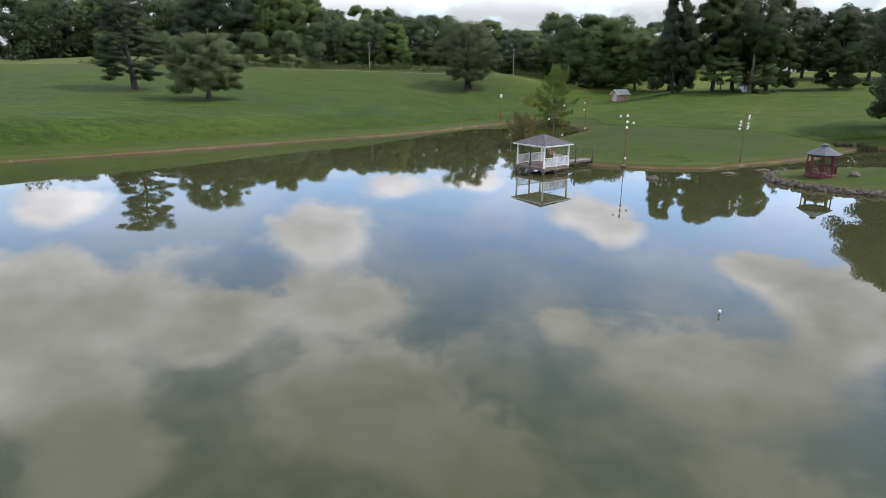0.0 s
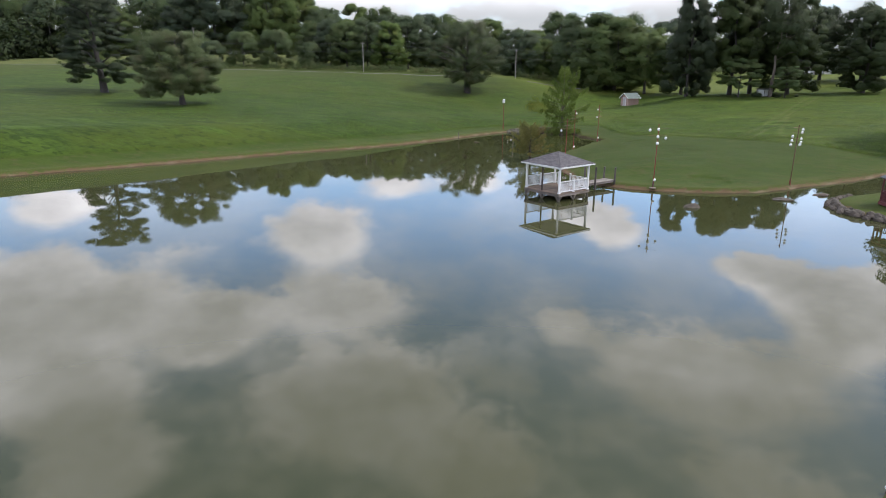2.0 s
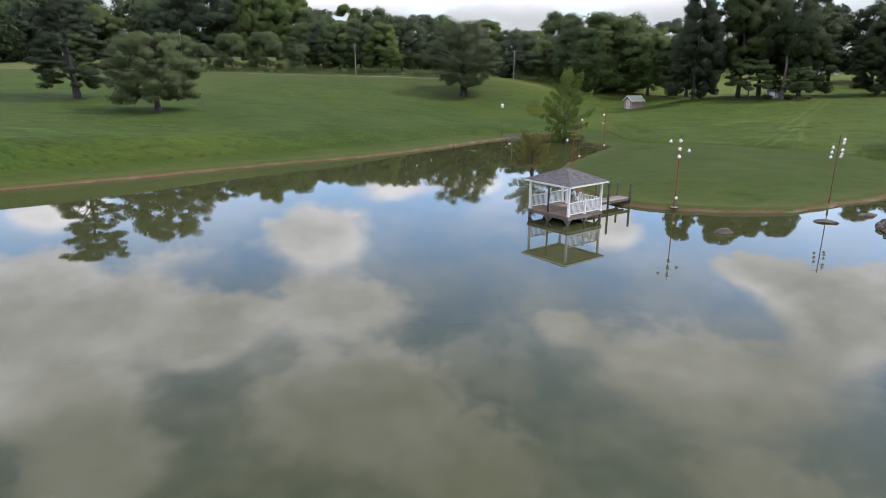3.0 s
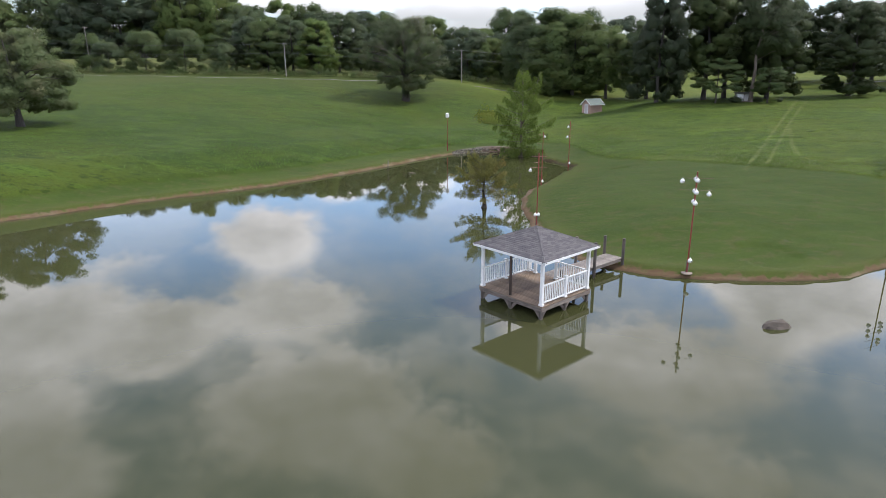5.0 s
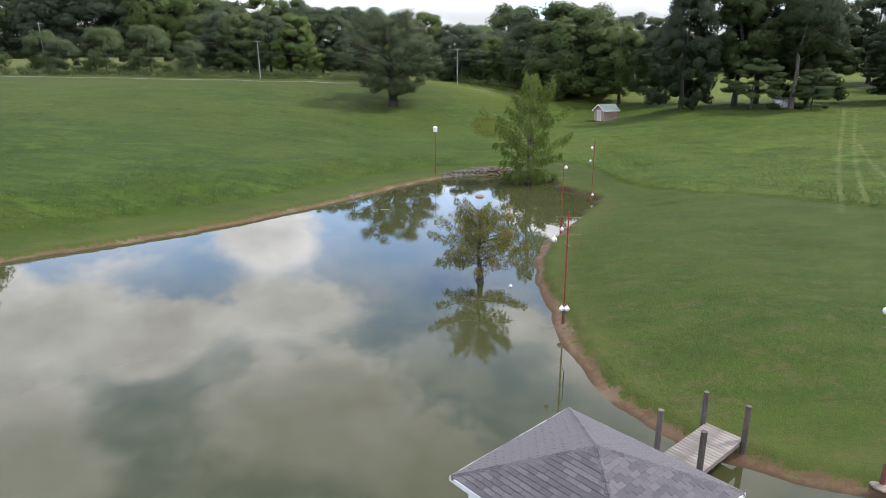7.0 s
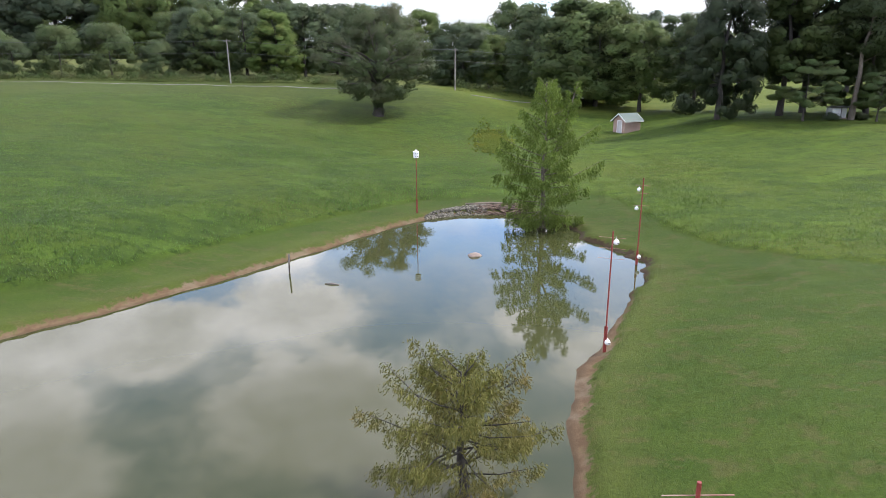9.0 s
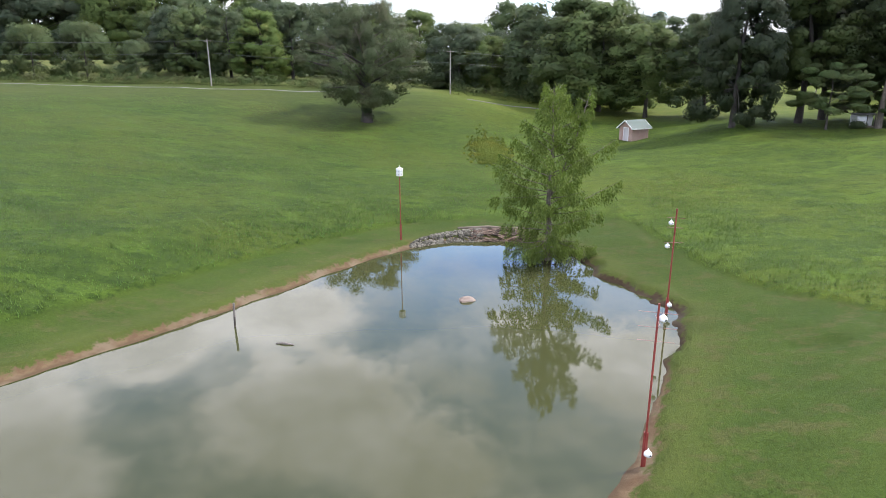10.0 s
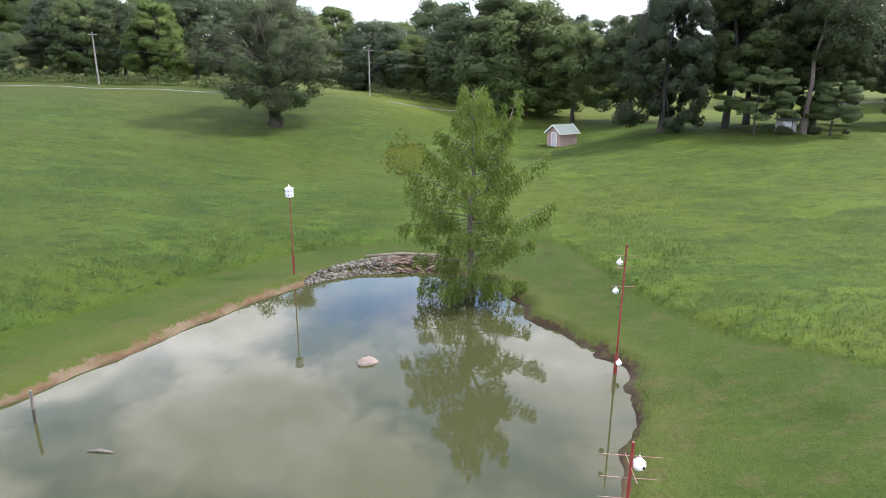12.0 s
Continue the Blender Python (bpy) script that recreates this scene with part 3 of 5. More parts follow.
def land(x, y, d=None):
    """Height of the ground."""
    x, y = np.asarray(x, dtype=float), np.asarray(y, dtype=float)
    d = shore(x, y) if d is None else d
    z = WEIGHTS[-3] + WEIGHTS[-2] * x + WEIGHTS[-1] * y
    for (sx, sy, _), w in zip(SPOTS, WEIGHTS):
        r2 = (x - sx) ** 2 + (y - sy) ** 2 + 1e-9
        z = z + w * r2 * 0.5 * np.log(r2)
    reach = np.sqrt((x / 1.1) ** 2 + (y - 90) ** 2)
    z = z + (9.0 - z) * ease(reach, 130, 230)
    z = np.maximum(z, 0.35) + 0.10 * value_noise(x, y, 7.0, 1) + 0.05 * value_noise(x, y, 2.2, 2)
    z = z + rise_beyond_road(x, y)
    w = beach(x, y)
    bank = 0.12 * ease(d, 0.0, w) + 0.24 * ease(d, w - 0.05, w + 0.30)
    on = bank + (z - 0.36) * ease(d, 0.4, 11.0)
    under = np.maximum(d * 0.45, -1.6)
    on = on + 0.17 * ease(meadow(x, y, d), -0.05, 0.25)
    return np.where(d > 0, on, under)


def rise_beyond_road(x, y):
    """The hay field that climbs to the wood west of the pasture."""
    return 3.5 * ease(y, 186.0, 232.0) * (1 - ease(x, -85.0, -24.0))


def ground_at(x, y):
    return float(land(np.array([float(x)]), np.array([float(y)]))[0])


def meadow(x, y, d):
    """Distance past the mown edge, positive in the tall grass."""
    m = line_distance(x, y, MOW_LINE)
    m = np.where(inside(x, y, np.array(MOW_LINE + LAWN_CLOSE, dtype=float)), -m, m)
    return np.minimum(m, d - 4.2)


MOW_LINE = [(9, 119), (15.3, 114.3), (16.0, 110.4), (16.5, 107.0), (16.8, 104.4), (17.4, 102.0), (18.0, 100.5), (18.7, 99.1), (19.8, 97.9), (21.5, 96.2), (24.3, 94.7), (27.4, 92.3), (31.2, 89.0), (36.3, 84.3), (43, 79.0), (64, 74)]
LAWN_CLOSE = [(64, 40), (3, 40), (3, 100), (8, 110)]
TRACKS = [[(27.5, 87.5), (29.3, 90.5), (35.8, 101.8), (45.1, 117.5), (58.7, 139.8), (66, 152)], [(31, 90.4), (38.2, 103.1), (47.5, 119), (60.4, 139.8), (67.5, 151)],
          [(36.5, 88.5), (37, 96), (40.5, 104), (46.7, 116.7)]]


def grid_lines(bands, far):
    """Coordinates with a spacing per band, then ever wider out to the horizon."""
    out = []
    for a, b, step in bands:
        out += list(np.arange(a, b - step * 0.3, step))
    out.append(bands[-1][1])
    step = bands[-1][2]
    while out[-1] < far:
        step *= 1.35
        out.append(out[-1] + step)
    step = bands[0][2]
    while out[0] > -far:
        step *= 1.35
        out.insert(0, out[0] - step)
    return np.array(out)


def build_ground():
    gx = grid_lines([(-160, -64, 3), (-64, -14, 0.7), (-14, 26, 0.33), (26, 70, 0.6), (70, 130, 2.5)], 2600)
    gy = grid_lines([(-70, 40, 4), (40, 58, 0.8), (58, 114, 0.33), (114, 158, 0.7), (158, 215, 1.6), (215, 300, 5)], 2600)
    x, y = [a.ravel() for a in np.meshgrid(gx, gy)]
    d = shore(x, y)
    z = land(x, y, d)
    nx, ny = len(gx), len(gy)
    i = np.arange(nx * ny).reshape(ny, nx)
    quads = np.stack([i[:-1, :-1], i[:-1, 1:], i[1:, 1:], i[1:, :-1]], axis=-1).reshape(-1, 4)
    me = bpy.data.meshes.new("ground")
    me.from_pydata(np.stack([x, y, z], axis=1), [], quads.tolist())
    # what grows where: distance past the clay strip, past the mown edge, from the wheel tracks
    m = meadow(x, y, d)
    ruts = np.minimum.reduce([line_distance(x, y, t) for t in TRACKS])
    for name, values in (("edge", d - beach(x, y) - 0.08), ("mown", m), ("rut", ruts), ("mud", np.maximum(coves(x, y), 0.0))):
        me.attributes.new(name, "FLOAT", "POINT").data.foreach_set("value", np.clip(values, -50, 50).astype(np.float32))
    me.polygons.foreach_set("use_smooth", np.ones(len(me.polygons), dtype=bool))
    ob = solo("ground", me, M_GROUND, "rolling green pasture and mown lawn with a clay bank", "ground", kind="structure")
    return ob


build_ground()
bm = bmesh.new()
box(bm, (140, 190, 0.5), (0, 30, -0.25))
solo("water", bm, M_WATER, "still murky green pond mirroring the clouds", "water", kind="structure")


def ribbon(name, line, width, material, label, category):
    """A road laid on the land."""
    p = np.array(line, dtype=float)
    pts = []
    for a, b in zip(p, p[1:]):
        n = max(2, int(np.linalg.norm(b - a) / 2.0))
        pts += [a + (b - a) * k / n for k in range(n)]
    pts = np.array(pts + [p[-1]])
    t = np.gradient(pts, axis=0)
    side = np.stack([-t[:, 1], t[:, 0]], axis=1) / np.linalg.norm(t, axis=1)[:, None]
    bm = bmesh.new()
    rows = []
    for off, lift in ((-0.5, -0.25), (-0.46, -0.02), (0.0, 0.02), (0.46, -0.02), (0.5, -0.25)):
        q = pts + side * width * off
        base = np.maximum.reduce([land(pts[:, 0] + side[:, 0] * width * k, pts[:, 1] + side[:, 1] * width * k) for k in (-0.5, 0.0, 0.5)])
        rows.append([bm.verts.new((a, b, c + lift)) for (a, b), c in zip(q, base)])
    for a, b in zip(rows, rows[1:]):
        for k in range(len(a) - 1):
            bm.faces.new((a[k], a[k + 1], b[k + 1], b[k]))
    bmesh.ops.recalc_face_normals(bm, faces=bm.faces)
    return solo(name, bm, material, label, category, kind="structure")


ribbon("road", [(-170, 185), (-125, 180.5), (-80, 178.5), (-40, 177.5), (-24, 178), (-12, 179)], 0.8, M_ROAD, "narrow pale country road along the field", "road")
ribbon("road", [(5, 181.5), (12, 183), (20, 185.2)], 1.0, M_ROAD, "narrow pale country road entering the wood", "road")
ribbon("driveway", [(92, 191), (104, 190), (140, 196)], 2.6, M_ROAD, "pale gravel drive under the trees", "road")


# ---- trees ----
def scatter_leaves(rng, centres, radii, count, size, flat=0.75, shell=0.55, droop=0.0, thin=0.62, corners=4):
    """Corners of leaf quads gathered in clumps: centres (n, 3), radii (n,), count leaves in all."""
    n = len(centres)
    pick = rng.choice(n, count, p=radii ** 2 / np.sum(radii ** 2))
    v = rng.normal(size=(count, 3))
    v /= np.linalg.norm(v, axis=1)[:, None]
    r = radii[pick] * (shell + (1 - shell) * rng.random(count)) * np.where(rng.random(count) < 0.12, 0.5, 1.0)
    at = centres[pick] + v * r[:, None] * np.array([1, 1, flat])
    normal = v + rng.normal(size=(count, 3)) * 0.36 + np.array([0, 0, 0.4])
    normal /= np.linalg.norm(normal, axis=1)[:, None]
    a = np.cross(normal, rng.normal(size=(count, 3)))
    a[:, 2] -= droop
    a /= np.linalg.norm(a, axis=1)[:, None] + 1e-9
    b = np.cross(normal, a)
    s = size * (0.6 + 0.8 * rng.random(count))[:, None]
    w = s * thin
    fold = normal * s * 0.18
    if corners == 3:
        leaf = np.stack([at - a * s, at - b * w * 1.3 + a * s * 0.4 + fold, at + b * w * 1.3 + a * s * 0.7], axis=1)
    else:
        leaf = np.stack([at - a * s, at - b * w + fold, at + a * s, at + b * w + fold], axis=1)
    middle = centres.mean(axis=0)
    whole = at - middle
    whole /= np.linalg.norm(whole, axis=1)[:, None] + 1e-9
    return leaf.reshape(-1, 3), corners, np.repeat(0.7 * v + 0.9 * whole + np.array([0, 0, 0.3]), corners, axis=0)


def crown_clumps(rng, n, radius, low, high, top=0.35, bulge=0.45, ragged=0.22, puff=0.20, inner=0.45):
    """Clump centres that fill an uneven crown from height low to high."""
    out, size = [], []
    phase = rng.random(6) * 6.28
    while len(out) < n:
        h = rng.random()
        ang = rng.random() * 6.283
        prof = math.sin(math.pi * min(1.0, (h * (1 - bulge) + bulge * 0.5) ** 0.9)) if h < 0.55 else 1.0 - (1 - top) * ((h - 0.55) / 0.45) ** 1.6
        lobe = 1 + ragged * (math.sin(2 * ang + phase[0]) + 0.7 * math.sin(3 * ang + phase[1] + 4 * h) + 0.5 * math.sin(7 * h + phase[2]))
        rr = radius * prof * lobe * (inner + (1 - inner) * rng.random() ** 0.5)
        out.append((rr * math.cos(ang), rr * math.sin(ang), low + (high - low) * h))
        size.append(radius * puff * (1.0 + 0.8 * rng.random()))
    return np.array(out), np.array(size)


def trunk_and_limbs(rng, height, radius, clumps, limbs, lean=(0.0, 0.0), seg=8, start=0.25):
    """A tapered, slightly bent trunk with limbs that reach for the clumps."""
    bm = bmesh.new()
    top = Vector((lean[0], lean[1], height))
    wob = [Vector((rng.normal() * 0.02 * height, rng.normal() * 0.02 * height, 0)) for _ in range(7)]
    wob[0] = Vector((0, 0, 0))
    path = [top * (k / 6) + wob[k] * (k / 6) for k in range(7)]
    path.insert(0, Vector((0, 0, -0.4)))
    tube(bm, path, [radius * 1.55, radius * 1.25] + [radius * (1 - 0.86 * k / 6) for k in range(1, 7)], seg)
    order = sorted(range(len(clumps)), key=lambda k: -np.hypot(clumps[k][0], clumps[k][1]))[:limbs]
    for k in order:
        end = Vector(clumps[k])
        h = max(start, min(0.92, (end.z - 0.35 * math.hypot(end.x, end.y)) / height))
        a = top * h
        mid = a.lerp(end, 0.5) + Vector((rng.normal() * 0.2, rng.normal() * 0.2, 0.25 + 0.05 * (end - a).length))
        r = radius * (0.11 + 0.20 * (1 - h))
        tube(bm, [a, mid, end], [r, r * 0.6, r * 0.15], 5)
    return smooth(bm)


def tree_meshes(seed, height, radius, leaves_n, size, trunk_r, low=0.22, clumps=46, limbs=10, top=0.35, flat=0.75, ragged=0.22, lean=(0.0, 0.0), bulge=0.45, puff=0.20, inner=0.45, corners=3, shell=0.78, depth=0):
    """depth: broad leaves deep in the crown, that close it against the sky behind."""
    rng = np.random.default_rng(seed)
    c, r = crown_clumps(rng, clumps, radius, height * low, height * 0.95, top, bulge, ragged, puff, inner)
    c[:, 0] += lean[0] * c[:, 2] / height
    c[:, 1] += lean[1] * c[:, 2] / height
    bm = trunk_and_limbs(rng, height * 0.86, trunk_r, c, limbs, lean)
    trunk = bpy.data.meshes.new("trunk")
    bm.to_mesh(trunk)
    bm.free()
    sets = [scatter_leaves(rng, c, r, leaves_n, size, flat, shell, corners=corners)]
    if depth:
        sets.append(scatter_leaves(rng, c * np.array([0.92, 0.92, 1.0]), r * 0.86, depth, size * 2.2, flat, 0.5, corners=corners))
    crown = fast_mesh("crown", np.concatenate([a for a, _, _ in sets]), corners, np.concatenate([b for _, _, b in sets]))
    return trunk, crown


def tree(name, meshes, bark, leaf, at, label, category="tree", group="", scale=1.0, turn=0.0, sink=0.0, wide=1.0):
    x, y = at
    m = Matrix.LocRotScale((x, y, ground_at(x, y) - sink), Euler((0, 0, radians(turn))), (scale * wide, scale * wide, scale))
    root = thing(name, m, label, category, group)
    for n, me, mat in (("trunk", meshes[0], bark), ("crown", meshes[1], None)):
        ob = part(n, me, mat if n == "trunk" else leaf, root)
    return root


# the three trees of the pasture
OAK_LOW = tree_meshes(11, 11.6, 5.9, 56000, 0.10, 0.42, low=0.14, clumps=190, limbs=14, top=0.50, flat=0.62, ragged=0.09, bulge=0.9, inner=0.3, puff=0.135, shell=0.5, depth=3000)
tree("oak_tree", OAK_LOW, M_BARK, M_LEAF_OAK, (-52, 104.3), "low wide olive green oak tree alone in the pasture", group="pasture trees")
OAK_TALL = tree_meshes(23, 18.6, 6.6, 52000, 0.105, 0.58, low=0.10, clumps=190, limbs=20, top=0.70, flat=0.42, ragged=0.24, lean=(-1.2, 0), bulge=0.55, inner=0.12, puff=0.13, shell=0.5, depth=3000)
tree("oak_tree", OAK_TALL, M_BARK, M_LEAF_DARK, (-73, 116), "tall layered green oak with a bare lower trunk in the pasture", group="pasture trees")
OAK_OLD = tree_meshes(31, 16.6, 7.9, 58000, 0.10, 0.75, low=0.16, clumps=210, limbs=18, top=0.78, flat=0.75, ragged=0.26, puff=0.12, bulge=0.42, inner=0.12, shell=0.4, depth=4500)
old_oak = tree("oak_tree", OAK_OLD, M_BARK_WET, M_LEAF_OAK, (-9.8, 162), "old grey green oak with dead bare branches in the hollow", group="pasture trees")
rng = np.random.default_rng(33)
for k in range(9):
    a, z = -3.3 + 0.36 * k + rng.normal() * 0.15, 5.0 + 3.5 * rng.random()
    tip = Vector((8.6 * math.cos(a), 8.6 * math.sin(a), z + 2.0 + 3.5 * rng.random()))
    root = Vector((0.1, 0, z))
    bend = root.lerp(tip, 0.6) + Vector((rng.normal() * 0.4, rng.normal() * 0.4, 0.8))
    bm = tube(bmesh.new(), [root, bend, tip], [0.09, 0.06, 0.02], 5)
    for u in (0.25, 0.6):
        side = bend.lerp(tip, u)
        tube(bm, [side, side + Vector((rng.normal() * 0.6, rng.normal() * 0.6, 0.9))], [0.045, 0.016], 4)
    part("dead_branch", smooth(bm), M_BARK_PALE, old_oak, "bare bleached branch")

# ivy that wraps the old trunk
rng = np.random.default_rng(34)
vines = np.stack([rng.normal(size=60) * 0.25, rng.normal(size=60) * 0.25, 0.2 + 6.5 * rng.random(60)], axis=1)
part("ivy", fast_mesh("ivy", *scatter_leaves(rng, vines, np.full(60, 0.75), 7000, 0.10, 1.0, 0.7, corners=3)), M_LEAF_DARK, old_oak, "dark ivy on the trunk")

# the woods: a few kinds of tree, each grown many times
WOOD = [tree_meshes(40 + k, 20.0, 6.2 + 0.7 * (k % 3), 21000, 0.19, 0.34, low=0.03 + 0.04 * (k % 2), clumps=115, limbs=6, puff=0.175, bulge=0.8, top=0.30 + 0.08 * (k % 3), ragged=0.2, depth=4000) for k in range(6)]
BEHIND = [tree_meshes(50 + k, 20.0, 6.6, 7000, 0.30, 0.34, low=0.08, clumps=46, limbs=2, puff=0.22, bulge=0.8, top=0.36, ragged=0.2, depth=2000) for k in range(3)]
SMALL = [tree_meshes(60 + k, 8.0, 4.3, 15000, 0.105, 0.16, low=0.03, clumps=66, limbs=5, top=0.4, ragged=0.16, bulge=0.85, depth=1800) for k in range(2)]
rows = [(-195, 236, 23), (-184, 240, 23), (-172, 235, 22), (-163, 242, 22), (-150, 238, 20), (-136, 258, 24), (-126, 250, 22), (-114, 250, 25), (-106, 262, 25),
        (-94, 254, 26), (-83, 256, 23), (-71, 250, 21), (-57, 246, 22), (-47, 240, 20), (-64, 218, 14), (-55, 203, 14), (-49, 199, 13.5), (-43, 201, 14),
        (-35, 196, 13.5), (-31, 204, 15), (-39, 222, 17), (-30, 236, 18), (-20, 228, 17), (-12, 240, 18), (-6, 234, 20), (1, 228, 16),
        (4, 206, 15), (7.5, 216, 16), (9.5, 207, 13), (12, 228, 15), (16, 222, 14), (19, 246, 19), (21, 201, 17), (25.5, 191, 18), (29.5, 187.5, 17),
        (33, 199, 18), (40, 214, 19), (60, 262, 22), (68, 256, 21), (50, 240, 19), (-24, 240, 21), (-15, 224, 18), (-200, 262, 25), (-186, 270, 25), (-170, 266, 25), (-156, 272, 25),
        (-143, 276, 26), (-130, 276, 26), (-116, 278, 26), (-100, 280, 26), (-86, 274, 24), (-72, 268, 23)]
rng = np.random.default_rng(5)
for k, (x, y, h) in enumerate(rows):
    h *= 1.17 if x < -75 else 1.07 if 18 < x < 35 else 0.86 if x > -30 else 0.98
    h -= float(rise_beyond_road(x, y))
    leaf = M_LEAF_BRIGHT if x in (-35, 19, 16, 33) else M_LEAF
    tree("woodland_tree", WOOD[k % 6] if y < 262 else BEHIND[k % 3], M_BARK, leaf, (x, y), "full green broadleaf tree at the wood's edge", group="trees of the wood", scale=h / 20.0 * 1.04, turn=rng.random() * 360, wide=0.95 + 0.35 * rng.random() if h > 16 else 1.25)
for x, y, h in ((-128, 193, 9), (-111, 196, 9.5), (-80, 195, 9.5), (-70, 196, 10), (-97, 200, 8.5), (-88, 192, 7), (-59, 194, 7)):
    tree("roadside_tree", SMALL[int(abs(x)) % 2], M_BARK, M_LEAF, (x, y), "small rounded bushy tree beside the road", group="roadside trees", scale=h / 8.0, turn=rng.random() * 360)
DARK = [tree_meshes(80 + k, 24.0, 6.4, 62000, 0.145, 0.45, low=(0.05, 0.24, 0.20)[k], clumps=250, limbs=12, top=(0.25, 0.4, 0.4)[k], ragged=0.12, flat=0.75, bulge=(0.95, 0.8, 0.8)[k], puff=0.125, inner=0.10, depth=9000) for k in range(3)]
SHADE = [tree_meshes(84 + k, 24.0, 7.2, 24000, 0.18, 0.45, low=0.16, clumps=135, limbs=8, top=0.45, ragged=0.18, bulge=0.8, puff=0.16, inner=0.2, depth=4000) for k in range(2)]
for k, (x, y, h, w) in enumerate(((40.2, 155.2, 24, 0.84), (50.4, 158, 25, 1.0), (57, 164, 25, 1.05), (63, 158, 23, 0.9), (45, 178, 17, 0.9), (36.4, 181.5, 16, 0.85),
                                  (78.5, 157, 18, 0.95), (85, 200, 21, 1.0), (92, 207, 21, 1.0), (100, 200, 21, 1.05), (98, 181, 19, 1.0), (112, 190, 22, 1.1), (108, 165, 20, 1.0))):
    kind = DARK[k % 3] if k < 4 else DARK[0] if k == 6 else SHADE[k % 2]
    tree("shade_tree", kind, M_BARK, M_LEAF if k in (4, 5) else M_LEAF_DARK, (x, y), "tall dark shade tree on the rise", group="shade trees", scale=h / 24.0, turn=k * 77.0, wide=w * 24.0 / h * 0.98)
PALE_TRUNK = tree_meshes(90, 21.0, 5.0, 20000, 0.125, 0.36, low=0.42, clumps=60, limbs=8, top=0.5, lean=(0.9, 0.0), depth=700)
tree("shade_tree", PALE_TRUNK, M_BARK_PALE, M_LEAF_DARK, (56.4, 150.4), "tall tree with a leaning pale trunk", group="shade trees")
MAPLE = tree_meshes(95, 8.4, 4.1, 16000, 0.095, 0.15, low=0.26, clumps=70, limbs=12, top=0.45, flat=0.4, puff=0.16, depth=500)
for x, y, h, a in ((49.8, 150.3, 8.4, 0), (58.8, 148.8, 6.8, 120)):
    tree("maple_tree", MAPLE, M_BARK, M_LEAF_BRIGHT, (x, y), "small spreading maple with layered leaves beside the shelter", group="small maples", scale=h / 8.4, turn=a)
RIGHT_TREE = tree_meshes(97, 19.5, 7.6, 60000, 0.15, 0.45, low=0.06, clumps=150, limbs=12, top=0.42, bulge=0.8, inner=0.15, puff=0.15, depth=6000)
tree("shade_tree", RIGHT_TREE, M_BARK, M_LEAF_DARK, (56.2, 86), "tall dark tree overhanging the pond", group="shade trees", sink=0.2)


def far_woods():
    """A deep belt of woodland behind everything, closed down to the ground."""
    rng = np.random.default_rng(77)
    c, r = [], []
    for k in range(1500):
        a = rng.normal() * 0.75 if k < 1150 else rng.random() * 2 * math.pi
        dist = 205 + 55 * rng.random() + 25 * math.exp(-(a - 0.08) ** 2 / 0.02)
        x, y = 5 + dist * 1.15 * math.sin(a), 75 + dist * math.cos(a)
        h = (16 + 8 * rng.random()) * (0.62 if -30 < x < 70 else 1.18 if x < -80 else 0.82)
        lift = float(rise_beyond_road(x, y))
        c.append((x, y, 8.5 + lift + (h - 2 - lift) * rng.random() ** 1.5))
        r.append(3.4 + 2.4 * rng.random())
    return fast_mesh("far_woods", *scatter_leaves(rng, np.array(c), np.array(r), 170000, 0.56, 0.85, corners=3))


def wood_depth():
    """Dark leaf clumps added behind the far wood to stand in for its inner shade."""
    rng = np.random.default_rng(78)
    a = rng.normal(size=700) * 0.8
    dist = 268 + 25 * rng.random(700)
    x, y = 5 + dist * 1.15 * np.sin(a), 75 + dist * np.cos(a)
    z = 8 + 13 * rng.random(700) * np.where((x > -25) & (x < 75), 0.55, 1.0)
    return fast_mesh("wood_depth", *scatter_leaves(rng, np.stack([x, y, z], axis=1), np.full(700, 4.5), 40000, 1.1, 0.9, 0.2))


solo("wood_depth", wood_depth(), M_LEAF_DARK, "dark leaf clumps standing in for shade inside the far wood", "woods", kind="stuff")
solo("far_woods", far_woods(), M_LEAF, "distant belt of mixed green woodland", "woods", kind="stuff")


def brush(name, spots, count, size, leaf, label, category, seed):
    rng = np.random.default_rng(seed)
    s = np.array(spots)
    c = np.stack([s[:, 0], s[:, 1], land(s[:, 0], s[:, 1]) + s[:, 2] * 0.45], axis=1)
    r = np.array([h * 0.75 for _, _, h in spots])
    return solo(name, fast_mesh(name, *scatter_leaves(rng, c, r, count, size, 0.75, 0.35)), leaf, label, category, kind="stuff")


rng = np.random.default_rng(8)
spots = [(-130 + 119 * k / 260 + rng.normal() * 0.5, 183.6 + rng.normal() * 0.8 + (0.004 * k), 1.3 + 1.3 * rng.random() ** 2) for k in range(260)]
spots += [(-26 + 16 * k / 14 + rng.normal(), 185 + rng.normal(), 1.4 + 1.0 * rng.random()) for k in range(14)]
spots += [(3 + 22 * k / 20, 193 + rng.normal() * 1.5, 1.5 + 1.5 * rng.random()) for k in range(20)]
spots += [(-190 + 200 * k / 90 + rng.normal(), 246 + rng.normal() * 4, 4.0 + 2.0 * rng.random()) for k in range(90)]
spots += [(40 + 90 * k / 40 + rng.normal(), 236 + rng.normal() * 5, 3.0 + 2.0 * rng.random()) for k in range(40)]
brush("roadside_brush", spots, 80000, 0.13, M_LEAF_BRUSH, "tangled green brush along the roadside", "brush", 9)
spots = [(7.4 + rng.normal() * 1.1, 148 + rng.normal() * 4.5, 0.16 + 0.16 * rng.random()) for k in range(900)]
brush("weed_patch", spots, 60000, 0.075, M_LEAF_YELLOW, "tall weeds with yellow flowers in the hollow", "weeds", 10)
